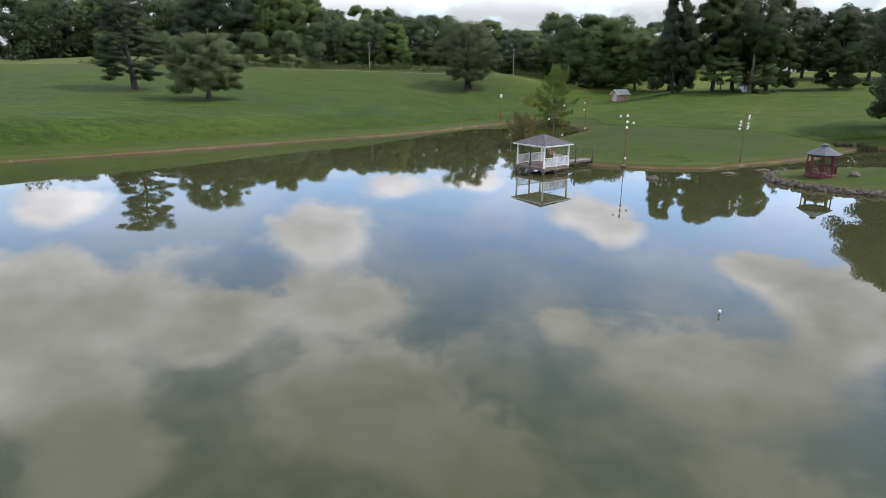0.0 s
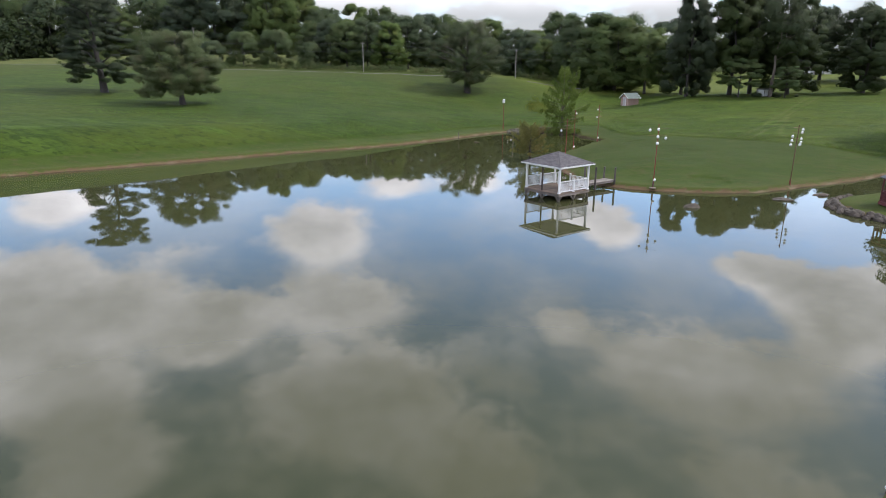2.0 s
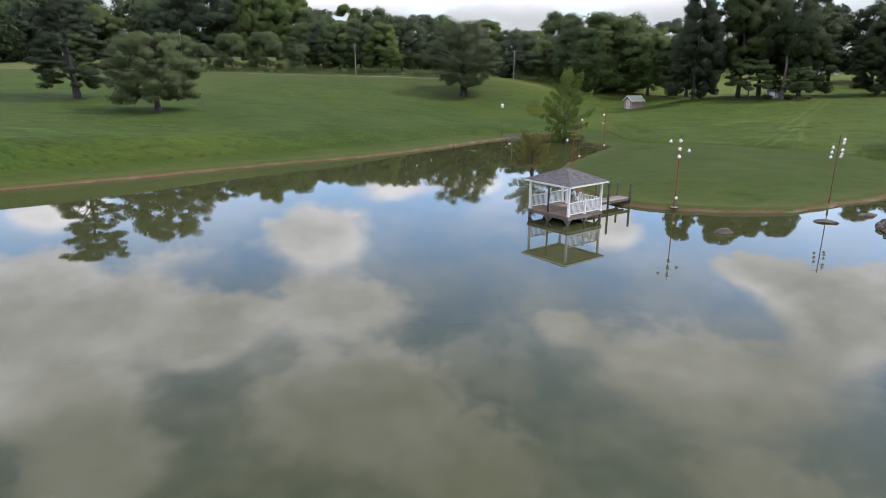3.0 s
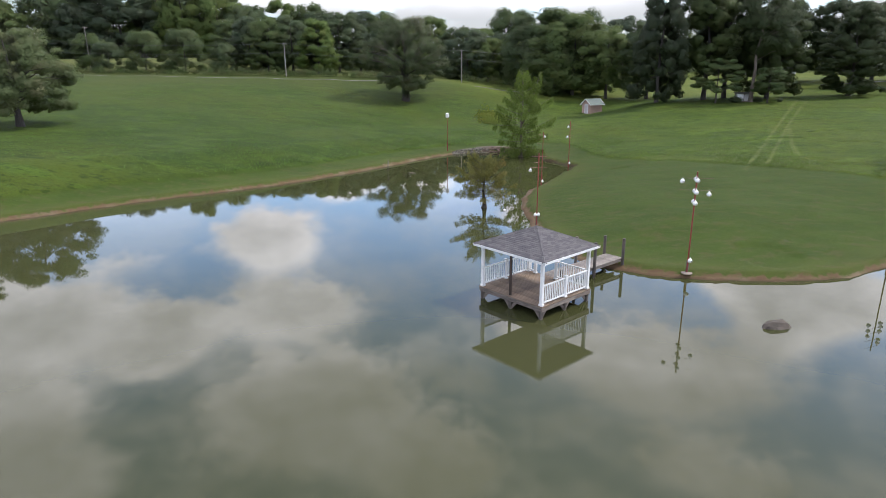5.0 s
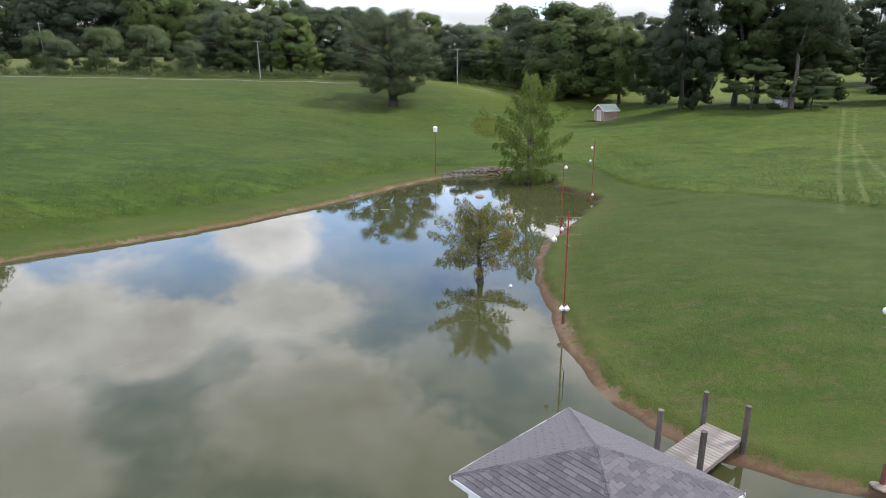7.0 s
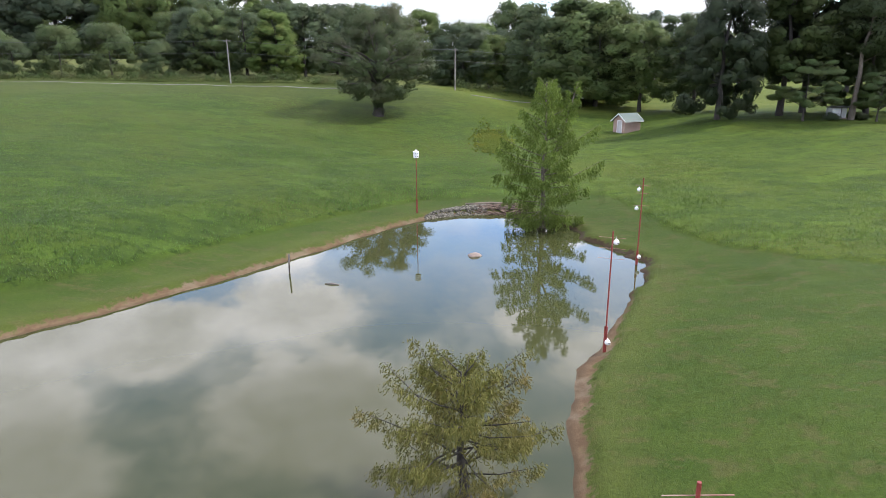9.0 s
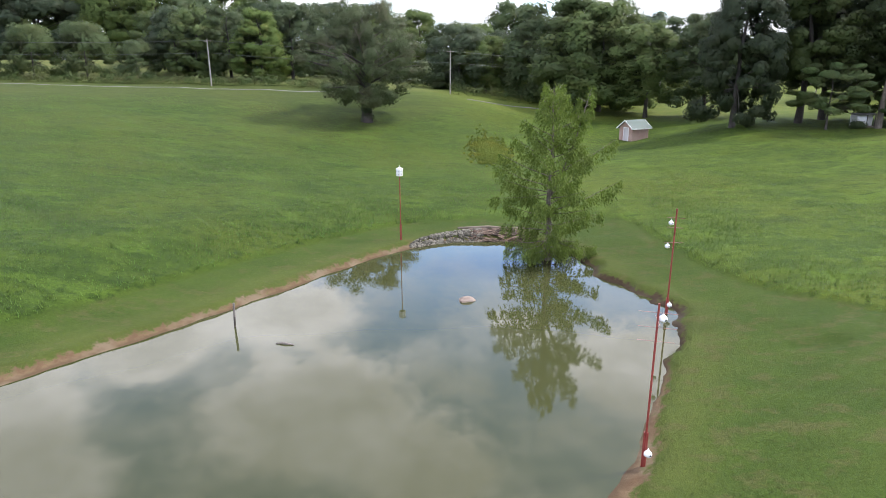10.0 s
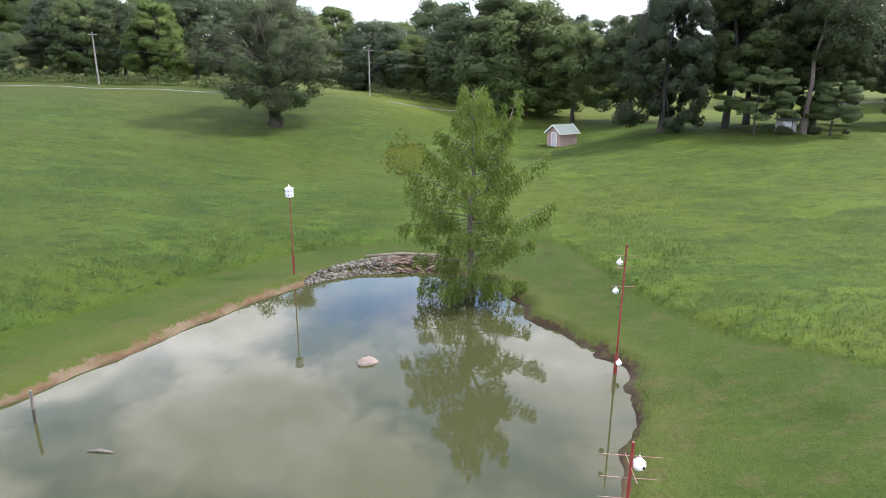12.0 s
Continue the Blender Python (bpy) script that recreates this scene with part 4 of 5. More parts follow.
spots = [(45.2 + rng.normal() * 2.0, 77.6 + rng.normal() * 0.6, 0.35 + 0.35 * rng.random()) for k in range(26)]
brush("bank_shrubs", spots, 6000, 0.07, M_LEAF_SHRUB, "low brownish shrubs on the far bank", "shrubs", 12)


def needles(rng, at, outward, size, long, wide, per):
    """Tassels of needles that hang from the points at (n, 3)."""
    n = len(at)
    fall = rng.random((n, per)) * long * (0.5 + 0.7 * rng.random((n, 1)))
    taper = wide * (1.15 - fall / (long * 1.3))
    q = at[:, None, :] + rng.normal(size=(n, per, 3)) * taper[..., None] * np.array([1, 1, 0.4])
    q[..., 2] -= fall
    q[..., :2] += (fall * 0.25)[..., None] * outward[:, None, :]
    u = rng.normal(size=(n, per, 3)) * 0.55
    u[..., 2] -= 0.9
    u[..., :2] += 0.5 * outward[:, None, :]
    u /= np.linalg.norm(u, axis=2)[..., None]
    w = np.cross(u, rng.normal(size=(n, per, 3)))
    w /= np.linalg.norm(w, axis=2)[..., None]
    s = size * (0.6 + 0.8 * rng.random((n, per)))[..., None]
    return np.stack([q - u * s, q - w * s * 0.20, q + u * s, q + w * s * 0.20], axis=2).reshape(-1, 3)


def cypress_meshes(seed, height, reach, limbs, tassels, size, trunk_r, low=0.1, peak=0.35, rise=0.35, long=0.4, wide=0.06, named=(), leader=None):
    """A bald cypress: a straight trunk, slender limbs with side twigs, and tassels of needles hanging from them.
    named: long limbs of their own, as root height and tip; leader: the tip of a second stem."""
    rng = np.random.default_rng(seed)
    bm = bmesh.new()
    path = [Vector((0.06 * math.sin(k * 1.3), 0.05 * math.cos(k * 1.7), height * k / 9)) for k in range(10)]
    path.insert(0, Vector((0, 0, -0.6)))
    tube(bm, path, [trunk_r * 2.3, trunk_r * 1.9, trunk_r * 1.1] + [trunk_r * (1 - 0.9 * k / 8) for k in range(1, 9)], 9)
    rows = []
    for k in range(limbs):
        h = low + (0.98 - low) * (k + 0.5) / limbs
        a = k * 2.39996 + rng.normal() * 0.35
        prof = (h - low) / (peak - low) * 0.1 + 0.9 if h < peak else 1.0 - 0.80 * ((h - peak) / (1 - peak)) ** 1.3
        length = reach * max(0.14, prof) * (0.55 + 0.6 * rng.random())
        root = Vector((0, 0, h * height))
        rows.append((root, root + Vector((math.cos(a) * length, math.sin(a) * length, length * rise * (1.4 * h - 0.12) + rng.normal() * 0.12))))
    for z, *tip in named:
        rows.append((Vector((0, 0, z)), Vector(tip)))
    if leader:
        foot, top = Vector((0.05, 0, height * 0.4)), Vector(leader)
        tube(bm, [foot, foot.lerp(top, 0.4) + Vector((0.25, 0, 0)), top], [trunk_r * 0.5, trunk_r * 0.35, trunk_r * 0.08], 6)
        for k in range(12):
            root = foot.lerp(top, 0.45 + 0.55 * k / 11)
            a, length = k * 2.4, 0.95 - 0.06 * k
            rows.append((root, root + Vector((math.cos(a) * length, math.sin(a) * length, 0.25))))
    quads = []
    for root, tip in rows:
        run = tip - root
        length = run.length
        flat = Vector((run.x, run.y, 0)).normalized()
        side = Vector((-flat.y, flat.x, 0))
        mid = root.lerp(tip, 0.5) + Vector((0, 0, -0.03 * length)) + side * rng.normal() * 0.05 * length
        r = trunk_r * (0.08 + 0.05 * length / reach)
        tube(bm, [root, mid, tip], [r * 1.6, r, r * 0.3], 5)
        at, out = [], []
        n = max(8, int(tassels * length / reach))
        for k in range(n):
            u = 0.16 + 0.86 * rng.random() ** 0.8
            p = root.lerp(mid, u * 2) if u < 0.5 else mid.lerp(tip, min(1.03, u * 2 - 1))
            twig = length * 0.26 * (1.05 - u) + 0.05 * reach
            p = p + side * rng.normal() * twig * 0.62 + flat * abs(rng.normal()) * twig * 0.25 + Vector((0, 0, rng.normal() * 0.04))
            at.append(tuple(p))
            out.append((flat.x, flat.y))
        quads.append(needles(rng, np.array(at), np.array(out), size, long, wide, 13))
    trunk = bpy.data.meshes.new("trunk")
    smooth(bm).to_mesh(trunk)
    bm.free()
    return trunk, fast_mesh("crown", np.concatenate(quads), 4)


def cypress(meshes, at, leaf, bark, label, turn=0.0):
    root = thing("cypress_tree", pose(at[0], at[1], -0.15, 0, 0, turn), label, "tree", "cypresses in the pond")
    part("trunk", meshes[0], bark, root)
    part("crown", meshes[1], leaf, root, "feathery hanging needles")
    return root


TALL = cypress_meshes(3, 10.3, 2.9, 52, 60, 0.10, 0.18, low=0.05, peak=0.45, rise=0.75, long=0.75, wide=0.065, leader=(2.0, -0.2, 10.1),
                      named=[(5.2, 3.5, -0.4, 7.4), (3.1, 3.95, -0.3, 5.0), (4.2, -3.4, -0.3, 4.0), (2.2, 3.2, 0.6, 2.9), (2.0, -2.6, 0.8, 2.2), (4.4, 0.6, 3.2, 5.6), (3.6, -0.8, -2.9, 4.2),
                             (1.3, 2.7, -0.4, 1.1), (1.1, -2.5, -0.5, 0.9), (1.6, 1.5, -2.2, 1.4), (1.5, -1.6, -2.0, 1.3), (0.9, 1.9, 1.0, 0.8), (1.0, -1.2, -1.0, 0.8), (1.2, 0.9, -1.3, 0.9)])
cypress(TALL, (8.7, 106.7), M_LEAF_CYPRESS, M_BARK_PALE, "tall green bald cypress standing at the pond's edge")
YOUNG = cypress_meshes(4, 3.9, 2.5, 52, 56, 0.062, 0.15, low=0.24, peak=0.50, rise=0.75, long=0.34, wide=0.07)
cypress(YOUNG, (2.8, 77.3), M_LEAF_RUSTY, M_BARK_WET, "young bald cypress with browning tips standing in the water")
spots = [(53.2, 150.0, 1.2), (53.9, 149.8, 1.0), (57.4, 150.4, 1.1), (58.2, 150.6, 0.9), (61.5, 149.6, 0.7)]
brush("garden_shrubs", spots, 4000, 0.08, M_LEAF_DARK, "clipped dark shrubs in front of the shelter", "shrubs", 15)


# ---- the pavilion on the pond ----
def railing(parent, a, b, newel_at_b=False):
    """One bay of white railing from a to b (plan points), with rails and balusters."""
    a, b = Vector((*a, 0)), Vector((*b, 0))
    d = b - a
    turn = math.degrees(math.atan2(d.y, d.x))
    mid = (a + b) / 2
    rail = part("railing", boxes(((d.length, 0.07, 0.06), (mid.x, mid.y, DECK_Z + 0.90), turn), bevel=0.008), M_WHITE, parent)
    part("bottom_rail", boxes(((d.length, 0.05, 0.07), (mid.x, mid.y, DECK_Z + 0.12), turn), bevel=0.008), M_WHITE, rail)
    n = int(d.length / 0.125)
    for k in range(n):
        p = a + d * (k + 0.5) / n
        ob = part("baluster", BALUSTER, M_WHITE, rail)
        ob.matrix_basis = pose(p.x, p.y, DECK_Z + 0.51, 0, 0, turn)
    if newel_at_b:
        part("newel_post", boxes(((0.11, 0.11, 0.98), (b.x, b.y, DECK_Z + 0.49)), ((0.15, 0.15, 0.05), (b.x, b.y, DECK_Z + 1.0)), ((0.17, 0.17, 0.07), (b.x, b.y, DECK_Z + 0.035)), bevel=0.01), M_WHITE, parent)


DECK_Z, EAVE_Z, APEX_Z = 0.62, 2.59, 3.575
DECK_HALF, ROOF_HALF, POST_HALF = 1.84, 2.04, 1.72
bm = box(bmesh.new(), (0.035, 0.035, 0.74), (0, 0, 0))
BALUSTER = bpy.data.meshes.new("baluster")
bm.to_mesh(BALUSTER)
bm.free()
pavilion = thing("pavilion", pose(4.29, 57.25, 0, 0, 0, 42.8) @ Matrix.Diagonal((0.957, 1.03, 1.0, 1.0)), "white railed pavilion with grey shingled roof standing in the pond", "gazebo")
deck = part("deck", boxes(((DECK_HALF * 2 - 0.1, DECK_HALF * 2 - 0.1, 0.10), (0, 0, DECK_Z - 0.09)), bevel=0.01), M_SKIRT, pavilion)
for s in (-1, 1):
    part("rim_board", boxes(((DECK_HALF * 2, 0.05, 0.20), (0, s * (DECK_HALF - 0.02), DECK_Z - 0.135)), bevel=0.008), M_SKIRT, pavilion)
    part("rim_board", boxes(((0.05, DECK_HALF * 2 - 0.1, 0.20), (s * (DECK_HALF - 0.02), 0, DECK_Z - 0.135)), bevel=0.008), M_SKIRT_Y, pavilion)
PLANK = bpy.data.meshes.new("plank")
bm = box(bmesh.new(), (0.132, DECK_HALF * 2 + 0.04, 0.035), (0, 0, 0), bevel=0.006)
bm.to_mesh(PLANK)
bm.free()
n_planks = 27
for k in range(n_planks):
    ob = part("plank", PLANK, M_DECK, deck)
    ob.location = (-DECK_HALF + (k + 0.5) * DECK_HALF * 2 / n_planks, 0, DECK_Z - 0.0175)
# posts: four white corners, a dark steel-brown prop in the open side, timber legs with knee braces below
for sx in (-1, 1):
    for sy in (-1, 1):
        x, y = sx * POST_HALF, sy * POST_HALF
        part("post", boxes(((0.14, 0.14, EAVE_Z - DECK_Z), (x, y, (EAVE_Z + DECK_Z) / 2)), ((0.19, 0.19, 0.10), (x, y, DECK_Z + 0.05)), ((0.19, 0.19, 0.10), (x, y, EAVE_Z - 0.05)), bevel=0.012), M_WHITE, pavilion)
part("prop_post", boxes(((0.10, 0.10, EAVE_Z - DECK_Z), (-POST_HALF + 0.02, 0.05, (EAVE_Z + DECK_Z) / 2)), bevel=0.01), M_BROWNPOST, pavilion, "dark brown timber post")
for x in (-POST_HALF, 0, POST_HALF):
    for y in (-POST_HALF, 0, POST_HALF):
        if x == 0 and y == 0:
            continue
        leg = part("leg", boxes(((0.15, 0.15, 1.9), (x, y, DECK_Z - 0.15 - 0.95)), bevel=0.012), M_PILE, pavilion)
        for ux, uy in ((1, 0), (-1, 0), (0, 1), (0, -1)):
            if abs(x + ux * 0.4) > DECK_HALF or abs(y + uy * 0.4) > DECK_HALF or (abs(x + ux) < POST_HALF - 0.1 and abs(y + uy) < POST_HALF - 0.1):
                continue
            part("knee_brace", beam(bmesh.new(), (x + ux * 0.04, y + uy * 0.04, 0.06), (x + ux * 0.36, y + uy * 0.36, DECK_Z - 0.2), 0.045, 0.13), M_SKIRT, leg)
F, R, B, L = (-POST_HALF, -POST_HALF), (POST_HALF, -POST_HALF), (POST_HALF, POST_HALF), (-POST_HALF, POST_HALF)
railing(pavilion, (-1.65, -POST_HALF), (0, -POST_HALF), True)
railing(pavilion, (0.05, -POST_HALF), (1.65, -POST_HALF))
railing(pavilion, (-1.65, POST_HALF), (-0.05, POST_HALF), True)
railing(pavilion, (0.05, POST_HALF), (1.65, POST_HALF))
railing(pavilion, (POST_HALF, 1.65), (POST_HALF, 1.28), True)
railing(pavilion, (POST_HALF, -1.65), (POST_HALF, 0.05), True)


def hip_roof(parent):
    h, rise = ROOF_HALF, APEX_Z - EAVE_Z - 0.12
    base = EAVE_Z + 0.12
    bm = bmesh.new()
    ring = [bm.verts.new((sx * h, sy * h, base)) for sx, sy in ((-1, -1), (1, -1), (1, 1), (-1, 1))]
    low = [bm.verts.new((sx * h, sy * h, base - 0.05)) for sx, sy in ((-1, -1), (1, -1), (1, 1), (-1, 1))]
    top = bm.verts.new((0, 0, base + rise))
    for k in range(4):
        bm.faces.new((ring[k], ring[(k + 1) % 4], top))
        bm.faces.new((low[k], low[(k + 1) % 4], ring[(k + 1) % 4], ring[k]))
    bm.faces.new(low[::-1])
    roof = part("roof", bm, M_SHEATH, parent)
    for k in range(4):
        a = k * math.pi / 2
        part("fascia", boxes(((2 * h + 0.06, 0.03, 0.10), (math.sin(a) * (h + 0.015), -math.cos(a) * (h + 0.015), base - 0.05), k * 90)), M_WHITE, parent)
    part("soffit", boxes(((2 * h - 0.02, 2 * h - 0.02, 0.02), (0, 0, base - 0.062))), M_WHITE, parent)
    for s in (-1, 1):
        part("roof_beam", boxes(((2 * POST_HALF + 0.1, 0.12, 0.12), (0, s * POST_HALF, EAVE_Z - 0.02))), M_WHITE, parent)
        part("roof_beam", boxes(((0.12, 2 * POST_HALF - 0.13, 0.12), (s * POST_HALF, 0, EAVE_Z - 0.02))), M_WHITE, parent)
    # shingles, course by course
    slope = math.hypot(h, rise)
    pitch = math.degrees(math.atan2(rise, h))
    rows_n, tab = 18, 0.265
    step = slope / rows_n
    bm = bmesh.new()
    c = [(-0.5, 0, 0.012), (0.5, 0, 0.012), (0.5, 1, 0.002), (-0.5, 1, 0.002), (-0.5, 0, 0.0), (0.5, 0, 0.0)]
    v = [bm.verts.new(p) for p in c]
    for f in ((0, 1, 2, 3), (4, 5, 1, 0), (0, 3, 4), (1, 5, 2)):
        bm.faces.new([v[i] for i in f])
    me = bpy.data.meshes.new("shingle")
    bm.to_mesh(me)
    bm.free()
    rng = random.Random(4)
    rest = []
    for side in range(4):
        frame_m = Matrix.Rotation(side * math.pi / 2, 4, "Z") @ Matrix.Translation((0, -h, base + 0.004)) @ Matrix.Rotation(radians(pitch), 4, "X")
        for r in range(rows_n):
            wide = 2 * h * (1 - (r + 0.35) / rows_n)
            n = max(1, round(wide / tab))
            shift = (0.5 * tab if r % 2 else 0.0)
            edges = [-wide / 2] + [e for e in np.arange(-3.0 + shift, 3.0, tab) if abs(e) < wide / 2 - 0.07] + [wide / 2]
            for a, b in zip(edges, edges[1:]):
                m = frame_m @ Matrix.Translation(((a + b) / 2, r * step, 0.003 * rng.random())) @ Matrix.Diagonal((b - a - 0.008, step * 1.12, 1.0 + 0.6 * rng.random(), 1.0))
                if side in (1, 2):
                    rest.append(m)
                    continue
                ob = part("shingle", me, M_SHINGLE, roof)
                ob.matrix_basis = m
    bm = bmesh.new()
    for m in rest:
        v = [bm.verts.new(m @ Vector(p)) for p in c]
        for f in ((0, 1, 2, 3), (4, 5, 1, 0), (0, 3, 4), (1, 5, 2)):
            bm.faces.new([v[i] for i in f])
    tagged(part("shingles", bm, M_SHINGLE, roof), kind="stuff")
    # caps along the hips
    cap = bmesh.new()
    v = [cap.verts.new(p) for p in ((-0.11, 0, -0.045), (0, 0, 0.018), (0.11, 0, -0.045), (-0.11, 0.30, -0.055), (0, 0.30, 0.006), (0.11, 0.30, -0.055))]
    for f in ((0, 1, 4, 3), (1, 2, 5, 4), (0, 2, 1)):
        cap.faces.new([v[i] for i in f])
    cap_me = bpy.data.meshes.new("hip_cap")
    cap.to_mesh(cap_me)
    cap.free()
    apex = Vector((0, 0, base + rise + 0.02))
    for sx, sy in ((-1, -1), (1, -1), (1, 1), (-1, 1)):
        foot = Vector((sx * h, sy * h, base + 0.02))
        d = apex - foot
        n = int(d.length / 0.27)
        turn = d.to_track_quat("Y", "Z").to_matrix().to_4x4()
        for k in range(n):
            ob = part("hip_cap", cap_me, M_SHINGLE, roof)
            ob.matrix_basis = Matrix.Translation(foot + d * k / n) @ turn


# ---- the jetty ----
jetty = thing("jetty", pose(4.27, 57.2, 0, 0, 0, 40.9), "weathered grey plank jetty from the pavilion to the bank", "jetty")
part("frame", boxes(*[((5.45, 0.06, 0.15), (4.62, y, DECK_Z - 0.16)) for y in (0.20, 0.70, 1.20)]), M_SKIRT, jetty)
bm = box(bmesh.new(), (0.135, 1.12, 0.035), (0, 0, 0), bevel=0.006)
JPLANK = bpy.data.meshes.new("plank")
bm.to_mesh(JPLANK)
bm.free()
for k in range(38):
    ob = part("plank", JPLANK, M_DOCK, jetty)
    ob.location = (1.97 + 0.1425 * k, 0.70, DECK_Z - 0.06)
for x, y, top in ((4.72, 0.10, 1.92), (4.72, 1.31, 1.98), (7.22, 0.10, 1.68), (7.22, 1.31, 1.60), (2.05, 0.10, 1.0)):
    bm = rod(bmesh.new(), (x, y, -1.2), (x, y, top), 0.085, 0.08, 10)
    part("pile", bm, M_PILE, jetty)


# ---- gourd racks for swallows ----
bm = lathe(bmesh.new(), [(0.012, 0.0), (0.018, -0.03), (0.035, -0.06), (0.055, -0.09), (0.095, -0.125), (0.128, -0.17), (0.138, -0.22), (0.128, -0.27), (0.095, -0.31), (0.05, -0.335), (0.01, -0.345)], 16)
bmesh.ops.scale(bm, vec=(0.84, 0.84, 0.84), verts=bm.verts)
GOURD = bpy.data.meshes.new("gourd")
smooth(bm).to_mesh(GOURD)
bm.free()
bm = lathe(bmesh.new(), [(0.027, 0.0), (0.027, 0.012)], 12)
HOLE = bpy.data.meshes.new("entrance")
bm.to_mesh(HOLE)
bm.free()


def gourd_rack(at, height, levels, gourds, low, label, turn=0.0, pole_r=0.038, lean=0.0, sleeve=1.2, plate=False, low_pair=False, arm_r=0.010, paint=M_RED):
    """levels: rows of (height, half length, angle) for the arms; gourds: rows of (level height, angle, reach)."""
    x, y = at
    z = ground_at(x, y)
    root = thing("gourd_rack", pose(x, y, z, 0, lean, turn), label, "bird house", "swallow gourd racks")
    bm = rod(bmesh.new(), (0, 0, -0.3), (0, 0, height), pole_r, pole_r * 0.9, 10)
    part("pole", bm, paint, root)
    if sleeve:
        part("sleeve", boxes(((0.06, 0.06, sleeve + 0.3), (0.031, 0.0, sleeve / 2 - 0.15)), ((0.06, 0.06, sleeve + 0.3), (-0.031, 0.02, sleeve / 2 - 0.15)), bevel=0.008), M_RED if not plate and not low_pair else M_PILE, root)
    for h, half, ang in levels:
        c, s = math.cos(radians(ang)), math.sin(radians(ang))
        part("arm", rod(bmesh.new(), (-half * c, -half * s, h), (half * c, half * s, h - 0.05), arm_r, arm_r, 6), M_ARM, root)
    for h, ang, reach in gourds:
        c, s = math.cos(radians(ang)), math.sin(radians(ang))
        g = part("gourd", GOURD, M_GOURD, root, "white plastic gourd")
        g.matrix_basis = pose(reach * c, reach * s, h - 0.03, 4, -3, ang)
        part("hanger", rod(bmesh.new(), (0, 0, -0.01), (0, 0, 0.05), 0.005, 0.005, 5), M_METAL, g)
        e = part("entrance", HOLE, M_HOLE, g)
        e.matrix_basis = pose(0.108 * math.cos(radians(-70 - ang)), 0.108 * math.sin(radians(-70 - ang)), -0.18, 90, 0, 90 - 70 - ang)
    if low:
        for dx in ((-0.11, 0.11) if low_pair else (0.07,)):
            g = part("gourd", GOURD, M_GOURD, root, "white plastic gourd low on the pole")
            g.matrix_basis = pose(dx, -0.09, low + 0.3, 0, 0, 40)
            e = part("entrance", HOLE, M_HOLE, g)
            e.matrix_basis = pose(0.108 * math.cos(radians(-110)), 0.108 * math.sin(radians(-110)), -0.18, 90, 0, -20)
    if plate:
        part("base_plate", lathe(bmesh.new(), [(0.28, 0.0), (0.30, 0.03), (0.27, 0.06), (0.05, 0.08)], 9, (0, 0, 0.02)), M_CONCRETE, root, "round pale concrete footing")
    return root


gourd_rack((12.62, 60.55), 5.35, [(5.15, 0.45, 75), (5.05, 0.75, 160), (4.55, 0.45, 75), (4.45, 0.75, 160), (4.0, 0.45, 75)],
           [(5.15, 75, 0.24), (5.15, 255, 0.24), (5.05, 160, 0.66), (4.55, 75, 0.24), (4.55, 255, 0.24), (4.45, 340, 0.62), (4.0, 75, 0.24), (4.0, 255, 0.24)], 0.62,
           "red pole carrying eight white swallow gourds on the bank", plate=True, sleeve=0.7, arm_r=0.005)
gourd_rack((24.75, 63.1), 5.15, [(4.95, 0.55, 20), (4.5, 0.55, 15), (4.05, 0.6, 20), (3.75, 0.5, 15)],
           [(4.95, 20, 0.45), (4.72, 15, 0.4), (4.4, 195, 0.45), (4.2, 20, 0.42), (4.05, 195, 0.48), (3.9, 15, 0.40), (3.7, 195, 0.52), (3.7, 20, 0.36)], 0.0,
           "tall rust-brown pole with white swallow gourds on two sides", sleeve=0.5, paint=M_RUST)
gourd_rack((6.18, 71.35), 4.95, [(4.75, 0.55, 5), (4.35, 0.55, 50), (4.0, 0.6, 5), (3.6, 0.45, 95)], [(4.0, 185, 0.55)], 0.62,
           "red pole with bare arms and a few white gourds", sleeve=0.75, low_pair=True)
gourd_rack((8.48, 86.0), 4.95, [(4.72, 0.5, -8), (4.3, 0.5, -8), (3.9, 0.5, -8), (4.5, 0.45, 80)], [(4.72, 5, 0.14)], 0.35,
           "red pole with thin cross arms and one white gourd", sleeve=1.1, pole_r=0.031, arm_r=0.007)
gourd_rack((13.05, 97.9), 5.25, [(4.85, 0.4, 0), (4.4, 0.35, 0), (3.7, 0.45, 5), (3.5, 0.3, 60)], [(4.8, 180, 0.2), (3.72, 180, 0.26)], 0.55,
           "red pole with two white gourds near its top", sleeve=1.0)


